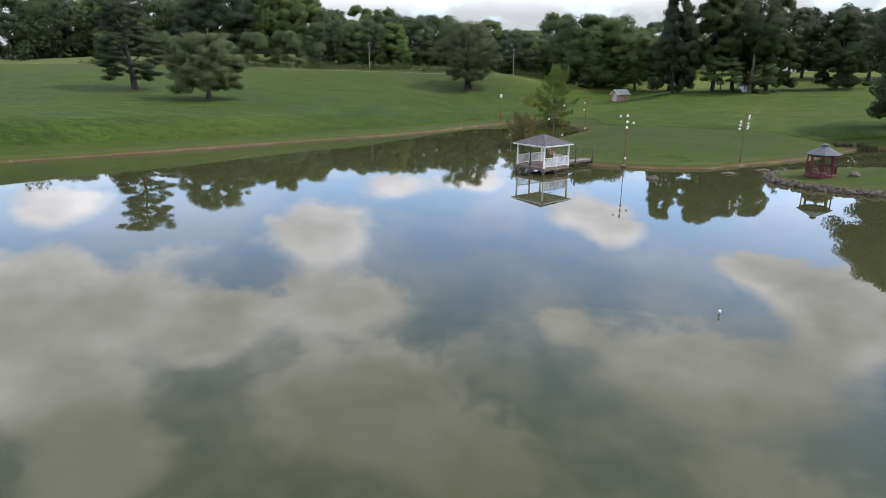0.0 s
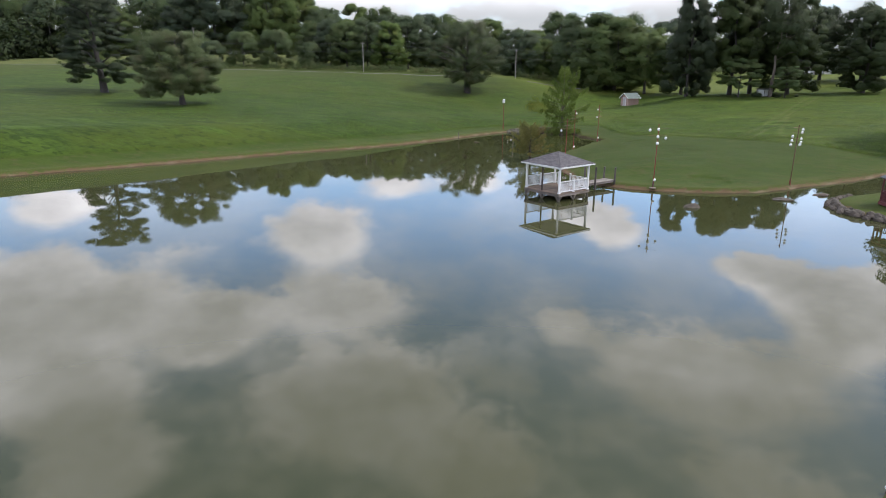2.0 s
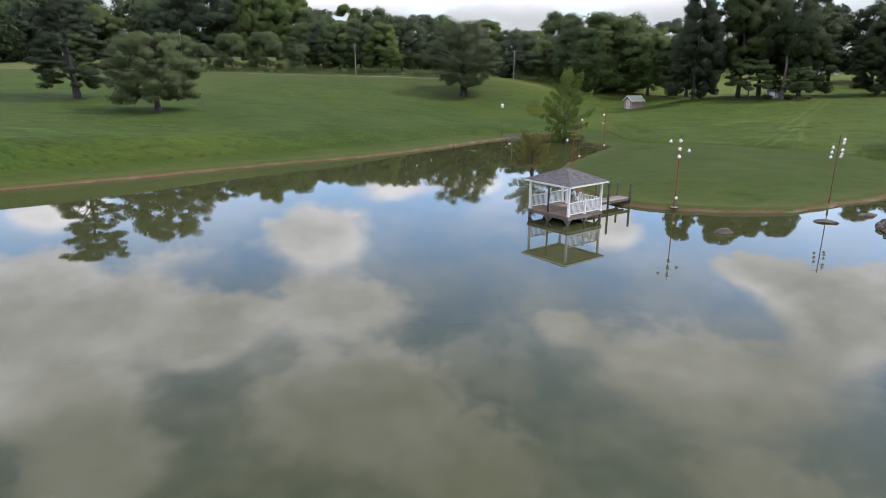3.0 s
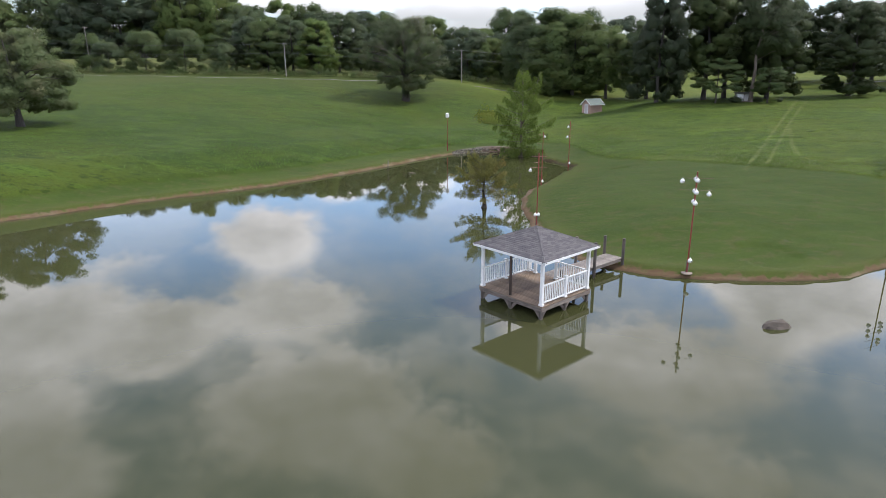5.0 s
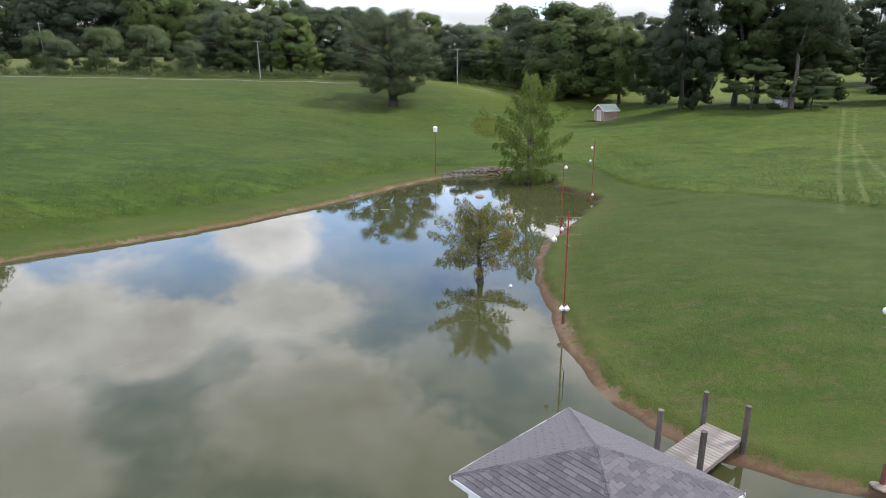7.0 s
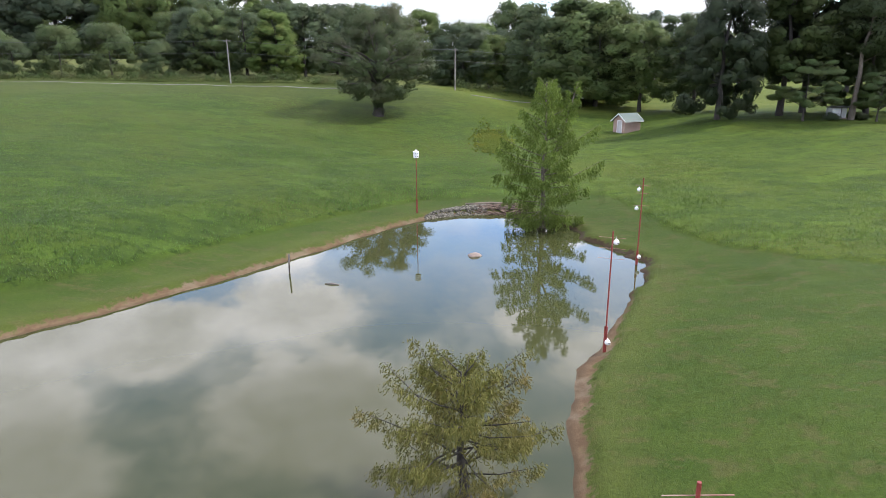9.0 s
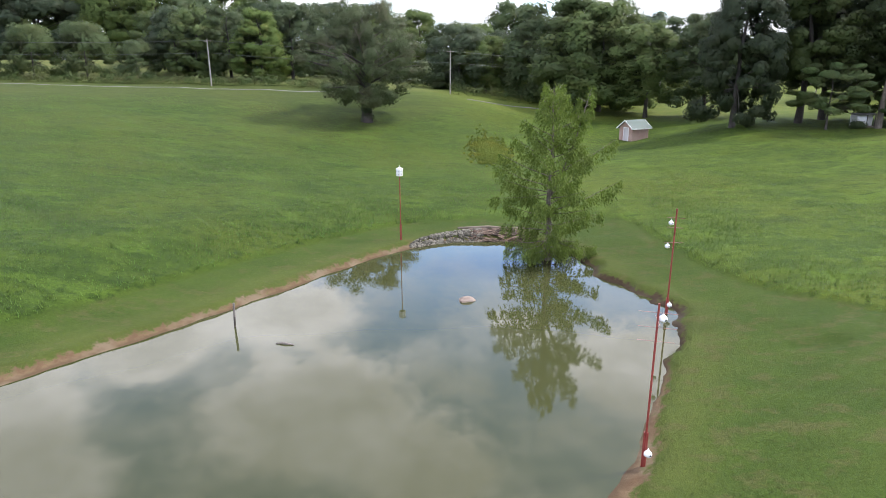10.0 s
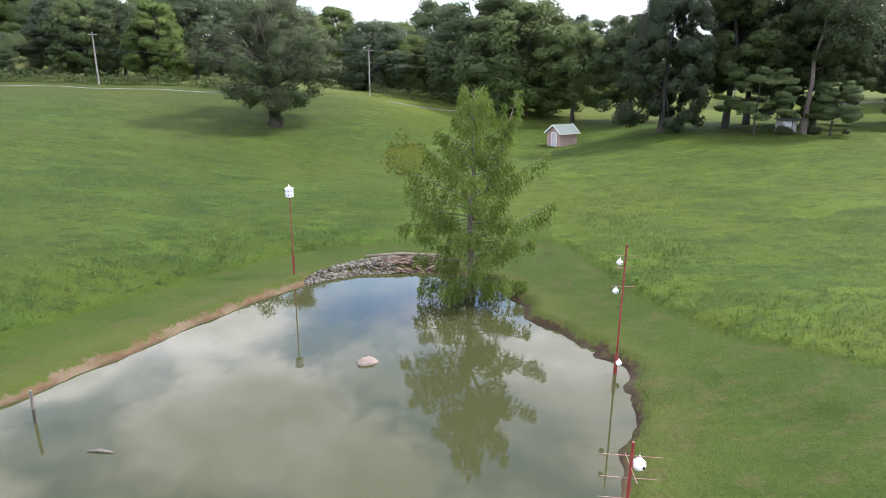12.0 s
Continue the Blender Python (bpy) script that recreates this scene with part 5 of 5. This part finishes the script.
def bird_house(at):
    x, y = at
    root = thing("bird_house", pose(x, y, ground_at(x, y), 0, 0, 15), "white many-sided bird house on a red pole beside the pond", "bird house")
    part("pole", rod(bmesh.new(), (0, 0, -0.3), (0, 0, 4.27), 0.032, 0.03, 10), M_RED, root)
    part("sleeve", boxes(((0.12, 0.08, 1.4), (0, 0, 0.4)), bevel=0.01), M_RED, root)
    part("house", lathe(bmesh.new(), [(0.10, 4.23), (0.215, 4.26), (0.215, 4.70), (0.18, 4.72)], 8), M_WHITE, root)
    bm = bmesh.new()
    top = bm.verts.new((0, 0, 4.82))
    for k in range(8):
        a0, a1, am = (2 * math.pi * (k - 0.5) / 8, 2 * math.pi * (k + 0.5) / 8, 2 * math.pi * k / 8)
        p = [bm.verts.new((0.21 * math.cos(a0), 0.21 * math.sin(a0), 4.72)), bm.verts.new((0.29 * math.cos(am), 0.29 * math.sin(am), 4.69)), bm.verts.new((0.21 * math.cos(a1), 0.21 * math.sin(a1), 4.72))]
        bm.faces.new((top, p[0], p[1]))
        bm.faces.new((top, p[1], p[2]))
        bm.faces.new((p[0], p[2], p[1]))
    part("roof", bm, M_WHITE, root)
    part("finial", rod(bmesh.new(), (0, 0, 4.80), (0, 0, 4.92), 0.03, 0.012, 8), M_WHITE, root)
    for k in range(8):
        a = 2 * math.pi * (k + 0.5) / 8
        for z in (4.37, 4.57):
            e = part("entrance", HOLE, M_HOLE, root)
            e.matrix_basis = pose(0.193 * math.cos(a), 0.193 * math.sin(a), z, 90, 0, math.degrees(a) + 90)


bird_house((-0.47, 109.8))


# ---- rocks ----
def rock_mesh(seed, sx, sy, sz, sub=2, rough=0.28):
    bm = bmesh.new()
    bmesh.ops.create_icosphere(bm, subdivisions=sub, radius=1.0)
    off = Vector((seed * 3.7, seed * 1.3, seed * 2.1))
    for v in bm.verts:
        n = noise.noise(v.co * 0.9 + off) * rough + noise.noise(v.co * 2.3 + off) * rough * 0.5
        v.co *= 1 + n
        v.co = Vector((v.co.x * sx, v.co.y * sy, max(v.co.z, -0.4) * sz))
    me = bpy.data.meshes.new("rock")
    bm.to_mesh(me)
    bm.free()
    return me


def rock(at, sx, sy, sz, seed, turn, label, group="", stone=M_STONE):
    z = max(ground_at(*at), -0.12)
    return solo("boulder", rock_mesh(seed, sx, sy, sz, 2, 0.55), stone, label, "rock", group, m=pose(at[0], at[1], z + 0.06, 0, 0, turn))


rock((14.0, 54.1), 0.56, 0.36, 0.40, 1, 10, "flat pinkish boulder showing above the water", "boulders in the pond")
rock((21.8, 57.6), 0.85, 0.42, 0.26, 2, -8, "long grey boulder showing above the water", "boulders in the pond")
rock((26.0, 60.0), 0.7, 0.42, 0.26, 3, 15, "grey boulder in the shallow channel", "boulders in the pond")
rock((3.75, 99.6), 0.50, 0.32, 0.25, 4, 20, "small flat pinkish stone showing above the water", "boulders in the pond", M_STONE_PINK)
rock((30.6, 53.0), 0.62, 0.42, 0.30, 6, 30, "flat grey boulder on the islet lawn", "stones on the islet")
rock((36.5, 57.0), 0.6, 0.5, 0.35, 7, 0, "rounded grey stone on the islet lawn", "stones on the islet")
rng = random.Random(12)
STONES = [rock_mesh(20 + k, 0.50, 0.34, 0.34, 2, 0.5) for k in range(7)]
for k in range(120):
    a = radians(140 + 190 * (k // 2) / 59 + 1.3 * (k % 2))
    cx, cy, rx, ry = ISLAND
    x, y = cx + (rx + 0.12 - 0.32 * (k % 2)) * math.cos(a) + rng.uniform(-0.15, 0.15), cy + (ry + 0.12 - 0.32 * (k % 2)) * math.sin(a) + rng.uniform(-0.15, 0.15)
    s = rng.uniform(0.45, 0.95)
    ob = part("edging_stone", STONES[k % 7], M_STONE, None, "rough grey stone edging the islet")
    ob.matrix_basis = Matrix.LocRotScale((x, y, 0.06 + 0.16 * (k % 2)), Euler((rng.uniform(-0.2, 0.2), rng.uniform(-0.2, 0.2), a + 1.57 + rng.uniform(-0.5, 0.5))), (s, s, s * rng.uniform(0.8, 1.2)))
    tagged(ob, "", "rock", "stones edging the islet")


def stone_heap(name, n, x0, x1, size, shape, seed, turned):
    """Stones strewn over the bank at the pond's head between x0 and x1."""
    rng = np.random.default_rng(seed)
    ball = bmesh.new()
    bmesh.ops.create_icosphere(ball, subdivisions=1, radius=1.0)
    unit = np.array([v.co[:] for v in ball.verts])
    tris = np.array([[v.index for v in f.verts] for f in ball.faces])
    ball.free()
    x = x0 + (x1 - x0) * rng.random(n)
    t = (x - 0.2) / 8.0
    y = np.interp(x, [0.1, 2.0, 5.0, 7.8, 9.0], [109.0, 110.15, 110.8, 110.6, 109.6]) + rng.random(n) ** 1.2 * (0.5 + 1.6 * np.sin(np.minimum(1.0, t * 1.3) * math.pi * 0.6))
    z = land(x, y)
    verts, faces = [], []
    for k in range(n):
        s = rng.uniform(0.5, 1.25) * size
        turn = np.array(Euler((rng.uniform(-0.4, 0.4), rng.uniform(-0.4, 0.4), rng.uniform(-turned, turned))).to_matrix())
        p = (unit + rng.uniform(-0.3, 0.3, unit.shape)) * np.array(shape) * s
        faces.append(tris + len(unit) * k)
        verts.append(p @ turn.T + np.array([x[k], y[k], z[k] + 0.02]))
    return mesh_of(name, np.concatenate(verts), np.concatenate(faces).tolist())


solo("riprap", stone_heap("riprap", 950, 0.2, 5.0, 0.095, (1.1, 0.9, 0.75), 3, 3.1), M_RIPRAP, "loose pale broken stones along the pond's head", "stones", kind="stuff")
solo("flat_stones", stone_heap("flat_stones", 420, 4.3, 8.4, 0.13, (2.3, 1.0, 0.42), 4, 0.35), M_SLABS, "stacked flat reddish brown stones beside the cypress", "stones", kind="stuff")
log = bmesh.new()
tube(log, [Vector((3.3, 112.75, ground_at(3.3, 112.75) + 0.06)), Vector((5.4, 113.0, ground_at(5.4, 113) + 0.10)), Vector((8.0, 112.6, ground_at(8, 112.6) + 0.06))], [0.08, 0.10, 0.07], 8)
solo("log", smooth(log), M_CONCRETE, "pale weathered log along the top of the stones", "log")


# ---- small things in the water ----
stake = thing("marker_stake", pose(-6.78, 96.1, -0.6, 2, 3, 0), "thin pale plastic stake standing in the water", "stake")
part("rod", rod(bmesh.new(), (0, 0, 0), (0, 0, 1.1), 0.045, 0.045, 10), M_PILE, stake)
part("tip", rod(bmesh.new(), (0, 0, 1.1), (0, 0, 1.75), 0.05, 0.046, 10), M_DOCK, stake, "pale upper end")
float_marker = thing("float_marker", pose(9.56, 21.25, -0.18, 4, 2, 0) @ Matrix.Scale(0.72, 4), "white topped marker float bobbing in the pond", "float")
part("stem", rod(bmesh.new(), (0, 0, 0), (0, 0, 0.42), 0.03, 0.03, 8), M_PILE, float_marker)
part("bulb", lathe(bmesh.new(), [(0.03, 0.40), (0.07, 0.44), (0.085, 0.50), (0.07, 0.56), (0.03, 0.59)], 12), M_GOURD, float_marker, "white float")
ball = lathe(bmesh.new(), [(0.02, -0.08), (0.07, -0.05), (0.09, 0.0), (0.07, 0.05), (0.02, 0.08)], 12)
solo("ball", smooth(ball), M_GOURD, "small white ball floating by the bank", "float", m=pose(4.36, 76.4, 0.03))
plank_bm = tube(bmesh.new(), [Vector((-0.28, 0, 0)), Vector((0, 0.01, 0.02)), Vector((0.3, -0.02, 0))], [0.03, 0.045, 0.025], 6)
solo("driftwood", smooth(plank_bm), M_DOCK, "short pale piece of driftwood floating on the pond", "driftwood", m=pose(-4.0, 94.25, 0.01, 0, 0, -8) @ Matrix.Scale(1.35, 4))
stick = tube(bmesh.new(), [Vector((0, 0, -0.5)), Vector((0.02, 0, 0.5)), Vector((-0.06, 0.05, 0.72)), Vector((-0.2, 0.08, 0.62))], [0.022, 0.018, 0.012, 0.006], 6)
solo("bent_stick", smooth(stick), M_PILE, "bent dark stick standing in the shallows", "stick", m=pose(5.3, 66.2, 0))


# ---- the red summerhouse on the islet ----
def summerhouse(at):
    x, y = at
    z = ground_at(x, y) - 0.02
    root = thing("summerhouse", pose(x, y, z, 0, 0, 22.5), "dark red eight-sided summerhouse with a slate blue roof on the islet", "gazebo")
    part("floor", lathe(bmesh.new(), [(1.26, 0.0), (1.26, 0.20), (1.22, 0.22)], 8), M_REDWOOD, root)
    corners = [(1.14 * math.cos(2 * math.pi * k / 8), 1.14 * math.sin(2 * math.pi * k / 8)) for k in range(8)]
    for k, (a, b) in enumerate(zip(corners, corners[1:] + corners[:1])):
        part("post", boxes(((0.10, 0.10, 1.75), (a[0], a[1], 1.06), k * 45.0), bevel=0.01), M_REDWOOD, root)
        if k != 6:
            d = Vector((b[0] - a[0], b[1] - a[1], 0))
            turn = math.degrees(math.atan2(d.y, d.x))
            mx, my = (a[0] + b[0]) / 2, (a[1] + b[1]) / 2
            rail = part("railing", boxes(((d.length, 0.07, 0.07), (mx, my, 0.92), turn)), M_REDWOOD, root)
            part("bottom_rail", boxes(((d.length, 0.05, 0.07), (mx, my, 0.30), turn)), M_REDWOOD, rail)
            for j in range(8):
                px, py = a[0] + d.x * (j + 0.5) / 8, a[1] + d.y * (j + 0.5) / 8
                ob = part("baluster", SLAT, M_REDWOOD, rail)
                ob.matrix_basis = pose(px, py, 0.61, 0, 0, turn)
        part("valance", beam(bmesh.new(), (a[0], a[1], 1.84), (b[0], b[1], 1.84), 0.05, 0.20), M_REDWOOD, root)
    roof = part("roof", lathe(bmesh.new(), [(1.42, 1.92), (1.44, 1.97), (0.32, 2.58), (0.28, 2.60)], 8), M_SLATE, root)
    part("cupola", lathe(bmesh.new(), [(0.24, 2.56), (0.24, 2.72), (0.34, 2.74), (0.05, 2.90)], 8), M_SLATE, root)


bm = box(bmesh.new(), (0.05, 0.03, 0.60), (0, 0, 0))
SLAT = bpy.data.meshes.new("baluster")
bm.to_mesh(SLAT)
bm.free()
summerhouse((28.4, 54.0))


# ---- the pump house ----
def pump_house(at, turn):
    x, y = at
    root = thing("pump_house", pose(x, y, ground_at(x, y) - 0.25, 0, 0, turn), "small pinkish brick shed with a green gabled roof", "shed")
    w, l, h, rise = 2.5, 3.3, 2.05, 0.95
    bm = bmesh.new()
    pts = [(-w / 2, 0), (w / 2, 0), (w / 2, h), (0, h + rise), (-w / 2, h)]
    front = [bm.verts.new((px, -l / 2, pz)) for px, pz in pts]
    back = [bm.verts.new((px, l / 2, pz)) for px, pz in pts]
    bm.faces.new(front)
    bm.faces.new(back[::-1])
    for k in range(5):
        bm.faces.new((front[k], back[k], back[(k + 1) % 5], front[(k + 1) % 5]))
    bmesh.ops.recalc_face_normals(bm, faces=bm.faces)
    part("wall", bm, M_SHEDWALL, root)
    for s in (-1, 1):
        bm = bmesh.new()
        n = Vector((s * rise, 0, w / 2)).normalized() * 0.07
        a, b = Vector((0, 0, h + rise + 0.02)), Vector((s * (w / 2 + 0.32), 0, h + 0.02 - 0.32 * rise / (w / 2)))
        v = [bm.verts.new(p + Vector((0, yy, 0)) + o) for o in (Vector(), n) for p in (a, b) for yy in (-l / 2 - 0.3, l / 2 + 0.3)]
        bmesh.ops.convex_hull(bm, input=v)
        part("roof", bm, M_GREENROOF, root)
        for yy in (-l / 2 - 0.315, l / 2 + 0.315):
            part("bargeboard", beam(bmesh.new(), a + Vector((0, yy, 0.0)), b + Vector((0, yy, 0.0)), 0.03, 0.16), M_WHITE, root)
        part("gutter_board", boxes(((0.03, l + 0.6, 0.14), (b.x + s * 0.02, 0, b.z + 0.02))), M_WHITE, root)
    door = part("door", boxes(((0.86, 0.05, 1.85), (0.1, -l / 2 - 0.02, 0.98)), bevel=0.01), M_SHEDDOOR, root)
    part("door_frame", boxes(((0.08, 0.06, 1.95), (-0.38, -l / 2 - 0.025, 1.0)), ((0.08, 0.06, 1.95), (0.58, -l / 2 - 0.025, 1.0)), ((1.04, 0.06, 0.08), (0.1, -l / 2 - 0.025, 1.97))), M_WHITE, root)
    part("handle", boxes(((0.03, 0.06, 0.12), (0.42, -l / 2 - 0.06, 1.0))), M_METAL, door)


pump_house((29.3, 162.6), -60.0)


# ---- houses and the shelter under the trees ----
def house(name, at, size, turn, label, rise=1.8, lift=0.0):
    x, y = at
    w, l, h = size
    root = thing(name, pose(x, y, ground_at(x, y) - 0.2 + lift, 0, 0, turn), label, "house")
    part("wall", boxes(((w, l, h), (0, 0, h / 2))), M_HOUSEWALL, root)
    bm = bmesh.new()
    v = [bm.verts.new((sx * (w / 2 + 0.4), sy * (l / 2 + 0.4), h - 0.1)) for sx in (-1, 1) for sy in (-1, 1)]
    v += [bm.verts.new((sx * (w / 2 + 0.4), 0, h + rise)) for sx in (-1, 1)]
    bmesh.ops.convex_hull(bm, input=v)
    part("roof", bm, M_HOUSEROOF, root)
    n = max(2, int(w / 3))
    for k in range(n):
        px = -w / 2 + w * (k + 0.5) / n
        win = part("window", boxes(((1.2, 0.08, 1.3), (px, -l / 2 - 0.03, h * 0.55))), M_WHITE, root)
        part("pane", boxes(((1.0, 0.04, 1.1), (px, -l / 2 - 0.075, h * 0.55))), M_GLASS, win)
    part("door", boxes(((1.0, 0.08, 2.05), (w * 0.12, -l / 2 - 0.03, 1.1))), M_SHEDDOOR, root)
    return root


house("farmhouse", (101, 236), (13, 8, 3.2), -12, "white single-storey farmhouse far behind the shade trees")
house("cottage", (-112, 262), (9, 7, 3.0), 10, "pale cottage with a grey gable among the far trees")


def shelter(at, turn):
    x, y = at
    root = thing("garden_shelter", pose(x, y, ground_at(x, y), 0, 0, turn) @ Matrix.Scale(0.72, 4), "small pale garden shelter with dark posts in the shade", "shelter")
    part("floor", boxes(((4.0, 2.6, 0.2), (0, 0, 0.05))), M_CONCRETE, root)
    part("front_wall", boxes(((1.5, 0.12, 1.9), (-1.1, -1.15, 1.1)), bevel=0.01), M_HOUSEWALL, root)
    part("front_wall", boxes(((0.8, 0.12, 0.9), (1.5, -1.15, 0.6)), bevel=0.01), M_HOUSEWALL, root)
    part("back_wall", boxes(((3.8, 0.12, 2.0), (0, 1.15, 1.15)), bevel=0.01), M_HOUSEWALL, root)
    part("side_wall", boxes(((0.12, 2.1, 1.9), (-1.88, 0, 1.1)), bevel=0.01), M_HOUSEWALL, root)
    for px in (-0.3, 1.05):
        part("post", boxes(((0.12, 0.12, 2.05), (px, -1.2, 1.15))), M_BROWNPOST, root)
    bm = bmesh.new()
    v = [bm.verts.new(p) for p in ((-2.2, -1.6, 2.12), (2.2, -1.6, 2.12), (2.2, 1.6, 2.3), (-2.2, 1.6, 2.3), (-2.2, -1.6, 2.22), (2.2, -1.6, 2.22), (2.2, 1.6, 2.4), (-2.2, 1.6, 2.4))]
    bmesh.ops.convex_hull(bm, input=v)
    part("roof", bm, M_DARKROOF, root)
    part("low_wall", boxes(((1.9, 0.3, 0.35), (3.4, -1.2, 0.17)), bevel=0.03), M_HOUSEWALL, root, "pale low garden wall")


shelter((56.0, 152.6), -4)


# ---- utility poles and cables ----
def utility_pole(at, height, label, lean=0.0, transformer=False):
    x, y = at
    z = ground_at(x, y)
    root = thing("utility_pole", pose(x, y, z, 0, lean, 0), label, "utility pole", "power line poles")
    part("post", rod(bmesh.new(), (0, 0, -0.5), (0, 0, height), 0.14, 0.09, 10), M_UTILITY, root)
    part("crossarm", boxes(((1.3, 0.10, 0.10), (0, 0.14, height - 0.35))), M_UTILITY, root)
    for dx in (-0.55, 0.55):
        part("insulator", lathe(bmesh.new(), [(0.03, 0), (0.05, 0.04), (0.03, 0.12)], 8, (dx, 0.14, height - 0.30)), M_CONCRETE, root)
    if transformer:
        part("transformer", lathe(bmesh.new(), [(0.20, 0), (0.22, 0.03), (0.22, 0.68), (0.15, 0.74)], 12, (0.0, -0.35, height - 1.7)), M_METAL, root)
    return (x, y, z + height)


tops = [utility_pole((-125, 185), 8.2, "grey wooden utility pole behind the pasture"), utility_pole((-40, 182), 7.9, "leaning pale wooden utility pole by the road"),
        utility_pole((2.1, 190), 8.0, "grey wooden utility pole at the wood's edge"), utility_pole((46, 205), 8.5, "utility pole among the trees")]
utility_pole((-97.5, 200), 10.5, "grey pole standing among the roadside trees")
utility_pole((84.3, 215), 9.0, "pale utility pole with a transformer beside the drive", transformer=True)
for a, b in zip(tops, tops[1:]):
    for drop, name in ((0.25, "power_cable"), (2.3, "telephone_cable")):
        p, q = Vector(a) - Vector((0, 0, drop)), Vector(b) - Vector((0, 0, drop))
        sag = 0.012 * (q - p).length
        pts = [p.lerp(q, k / 16) - Vector((0, 0, sag * 4 * (k / 16) * (1 - k / 16))) for k in range(17)]
        solo(name, tube(bmesh.new(), pts, [0.018] * 17, 5), M_WIRE, "thin overhead cable strung between poles", "cable", "overhead cables")


# ---- grass that stands up from the ground ----
def grass(name, count, area, height, seed, mown, blade, label, spread=0.05, rim_only=0.0):
    """Tufts of bent blades, thickest in patches and thinning out towards the edge of a stretch of the plan (x0, x1, y0, y1)."""
    rng = np.random.default_rng(seed)
    x0, x1, y0, y1 = area
    x = x0 + (x1 - x0) * rng.random(count * 2)
    y = y0 + (y1 - y0) * rng.random(count * 2)
    d = shore(x, y)
    m = meadow(x, y, d)
    rim = np.minimum(np.minimum(x - x0, x1 - x), np.minimum(y - y0, y1 - y))
    lush = value_noise(x, y, 5.0, 6) + 0.6 * value_noise(x, y, 1.6, 7)
    ok = (d > beach(x, y) + 0.1) & ((m < 0) if mown else (m > 0.0)) & (rng.random(len(x)) < rim / 9.0)
    if not mown:
        ok &= (lush + 1.2 * rng.normal(size=len(x)) > -0.3) & (np.minimum.reduce([line_distance(x, y, t) for t in TRACKS]) > 0.2)
    if rim_only:
        ok &= m < rim_only
    x, y, d, lush = x[ok][:count], y[ok][:count], d[ok][:count], lush[ok][:count]
    z = land(x, y, d)
    n = len(x)
    tall = height * (0.42 + 0.28 * np.clip(lush, -0.6, 1.2) + 0.35 * rng.random(n))
    if not mown:
        tall *= 0.5 + 0.75 * np.exp(-np.maximum(meadow(x, y, d), 0) / 7.0)
    corners = []
    for _ in range(3):
        a = rng.random(n) * 6.283
        bx, by = x + rng.normal(size=n) * spread, y + rng.normal(size=n) * spread
        h = tall * (0.6 + 0.6 * rng.random(n))
        lean = h * (0.15 + 0.5 * rng.random(n))
        w = 0.010 + 0.05 * h
        dx, dy = np.cos(a), np.sin(a)
        corners.append(np.stack([np.stack([bx - dy * w, by + dx * w, z - 0.02], 1), np.stack([bx + dy * w, by - dx * w, z - 0.02], 1), np.stack([bx + dx * lean, by + dy * lean, z + h], 1)], 1).reshape(-1, 3))
    return solo(name, fast_mesh(name, np.concatenate(corners), 3), blade, label, "grass", kind="stuff")


grass("meadow_grass", 72000, (-62, 16, 84, 168), 0.24, 1, False, M_BLADE, "tall fresh green grass of the pasture")
grass("meadow_grass", 70000, (6, 78, 72, 168), 0.24, 2, False, M_BLADE_EAST, "tall fresh green grass above the lawn")
grass("lawn_grass", 60000, (-2, 40, 58, 120), 0.06, 3, True, M_LAWN, "short mown lawn grass beside the pond")
grass("bank_grass", 16000, (-40, 10, 70, 122), 0.07, 4, True, M_LAWN, "short mown grass along the bank")
grass("meadow_edge", 70000, (8, 64, 70, 124), 0.19, 5, False, M_BLADE_EAST, "uncut grass standing along the mown edge", 0.05, 0.4)
hip_roof(pavilion)
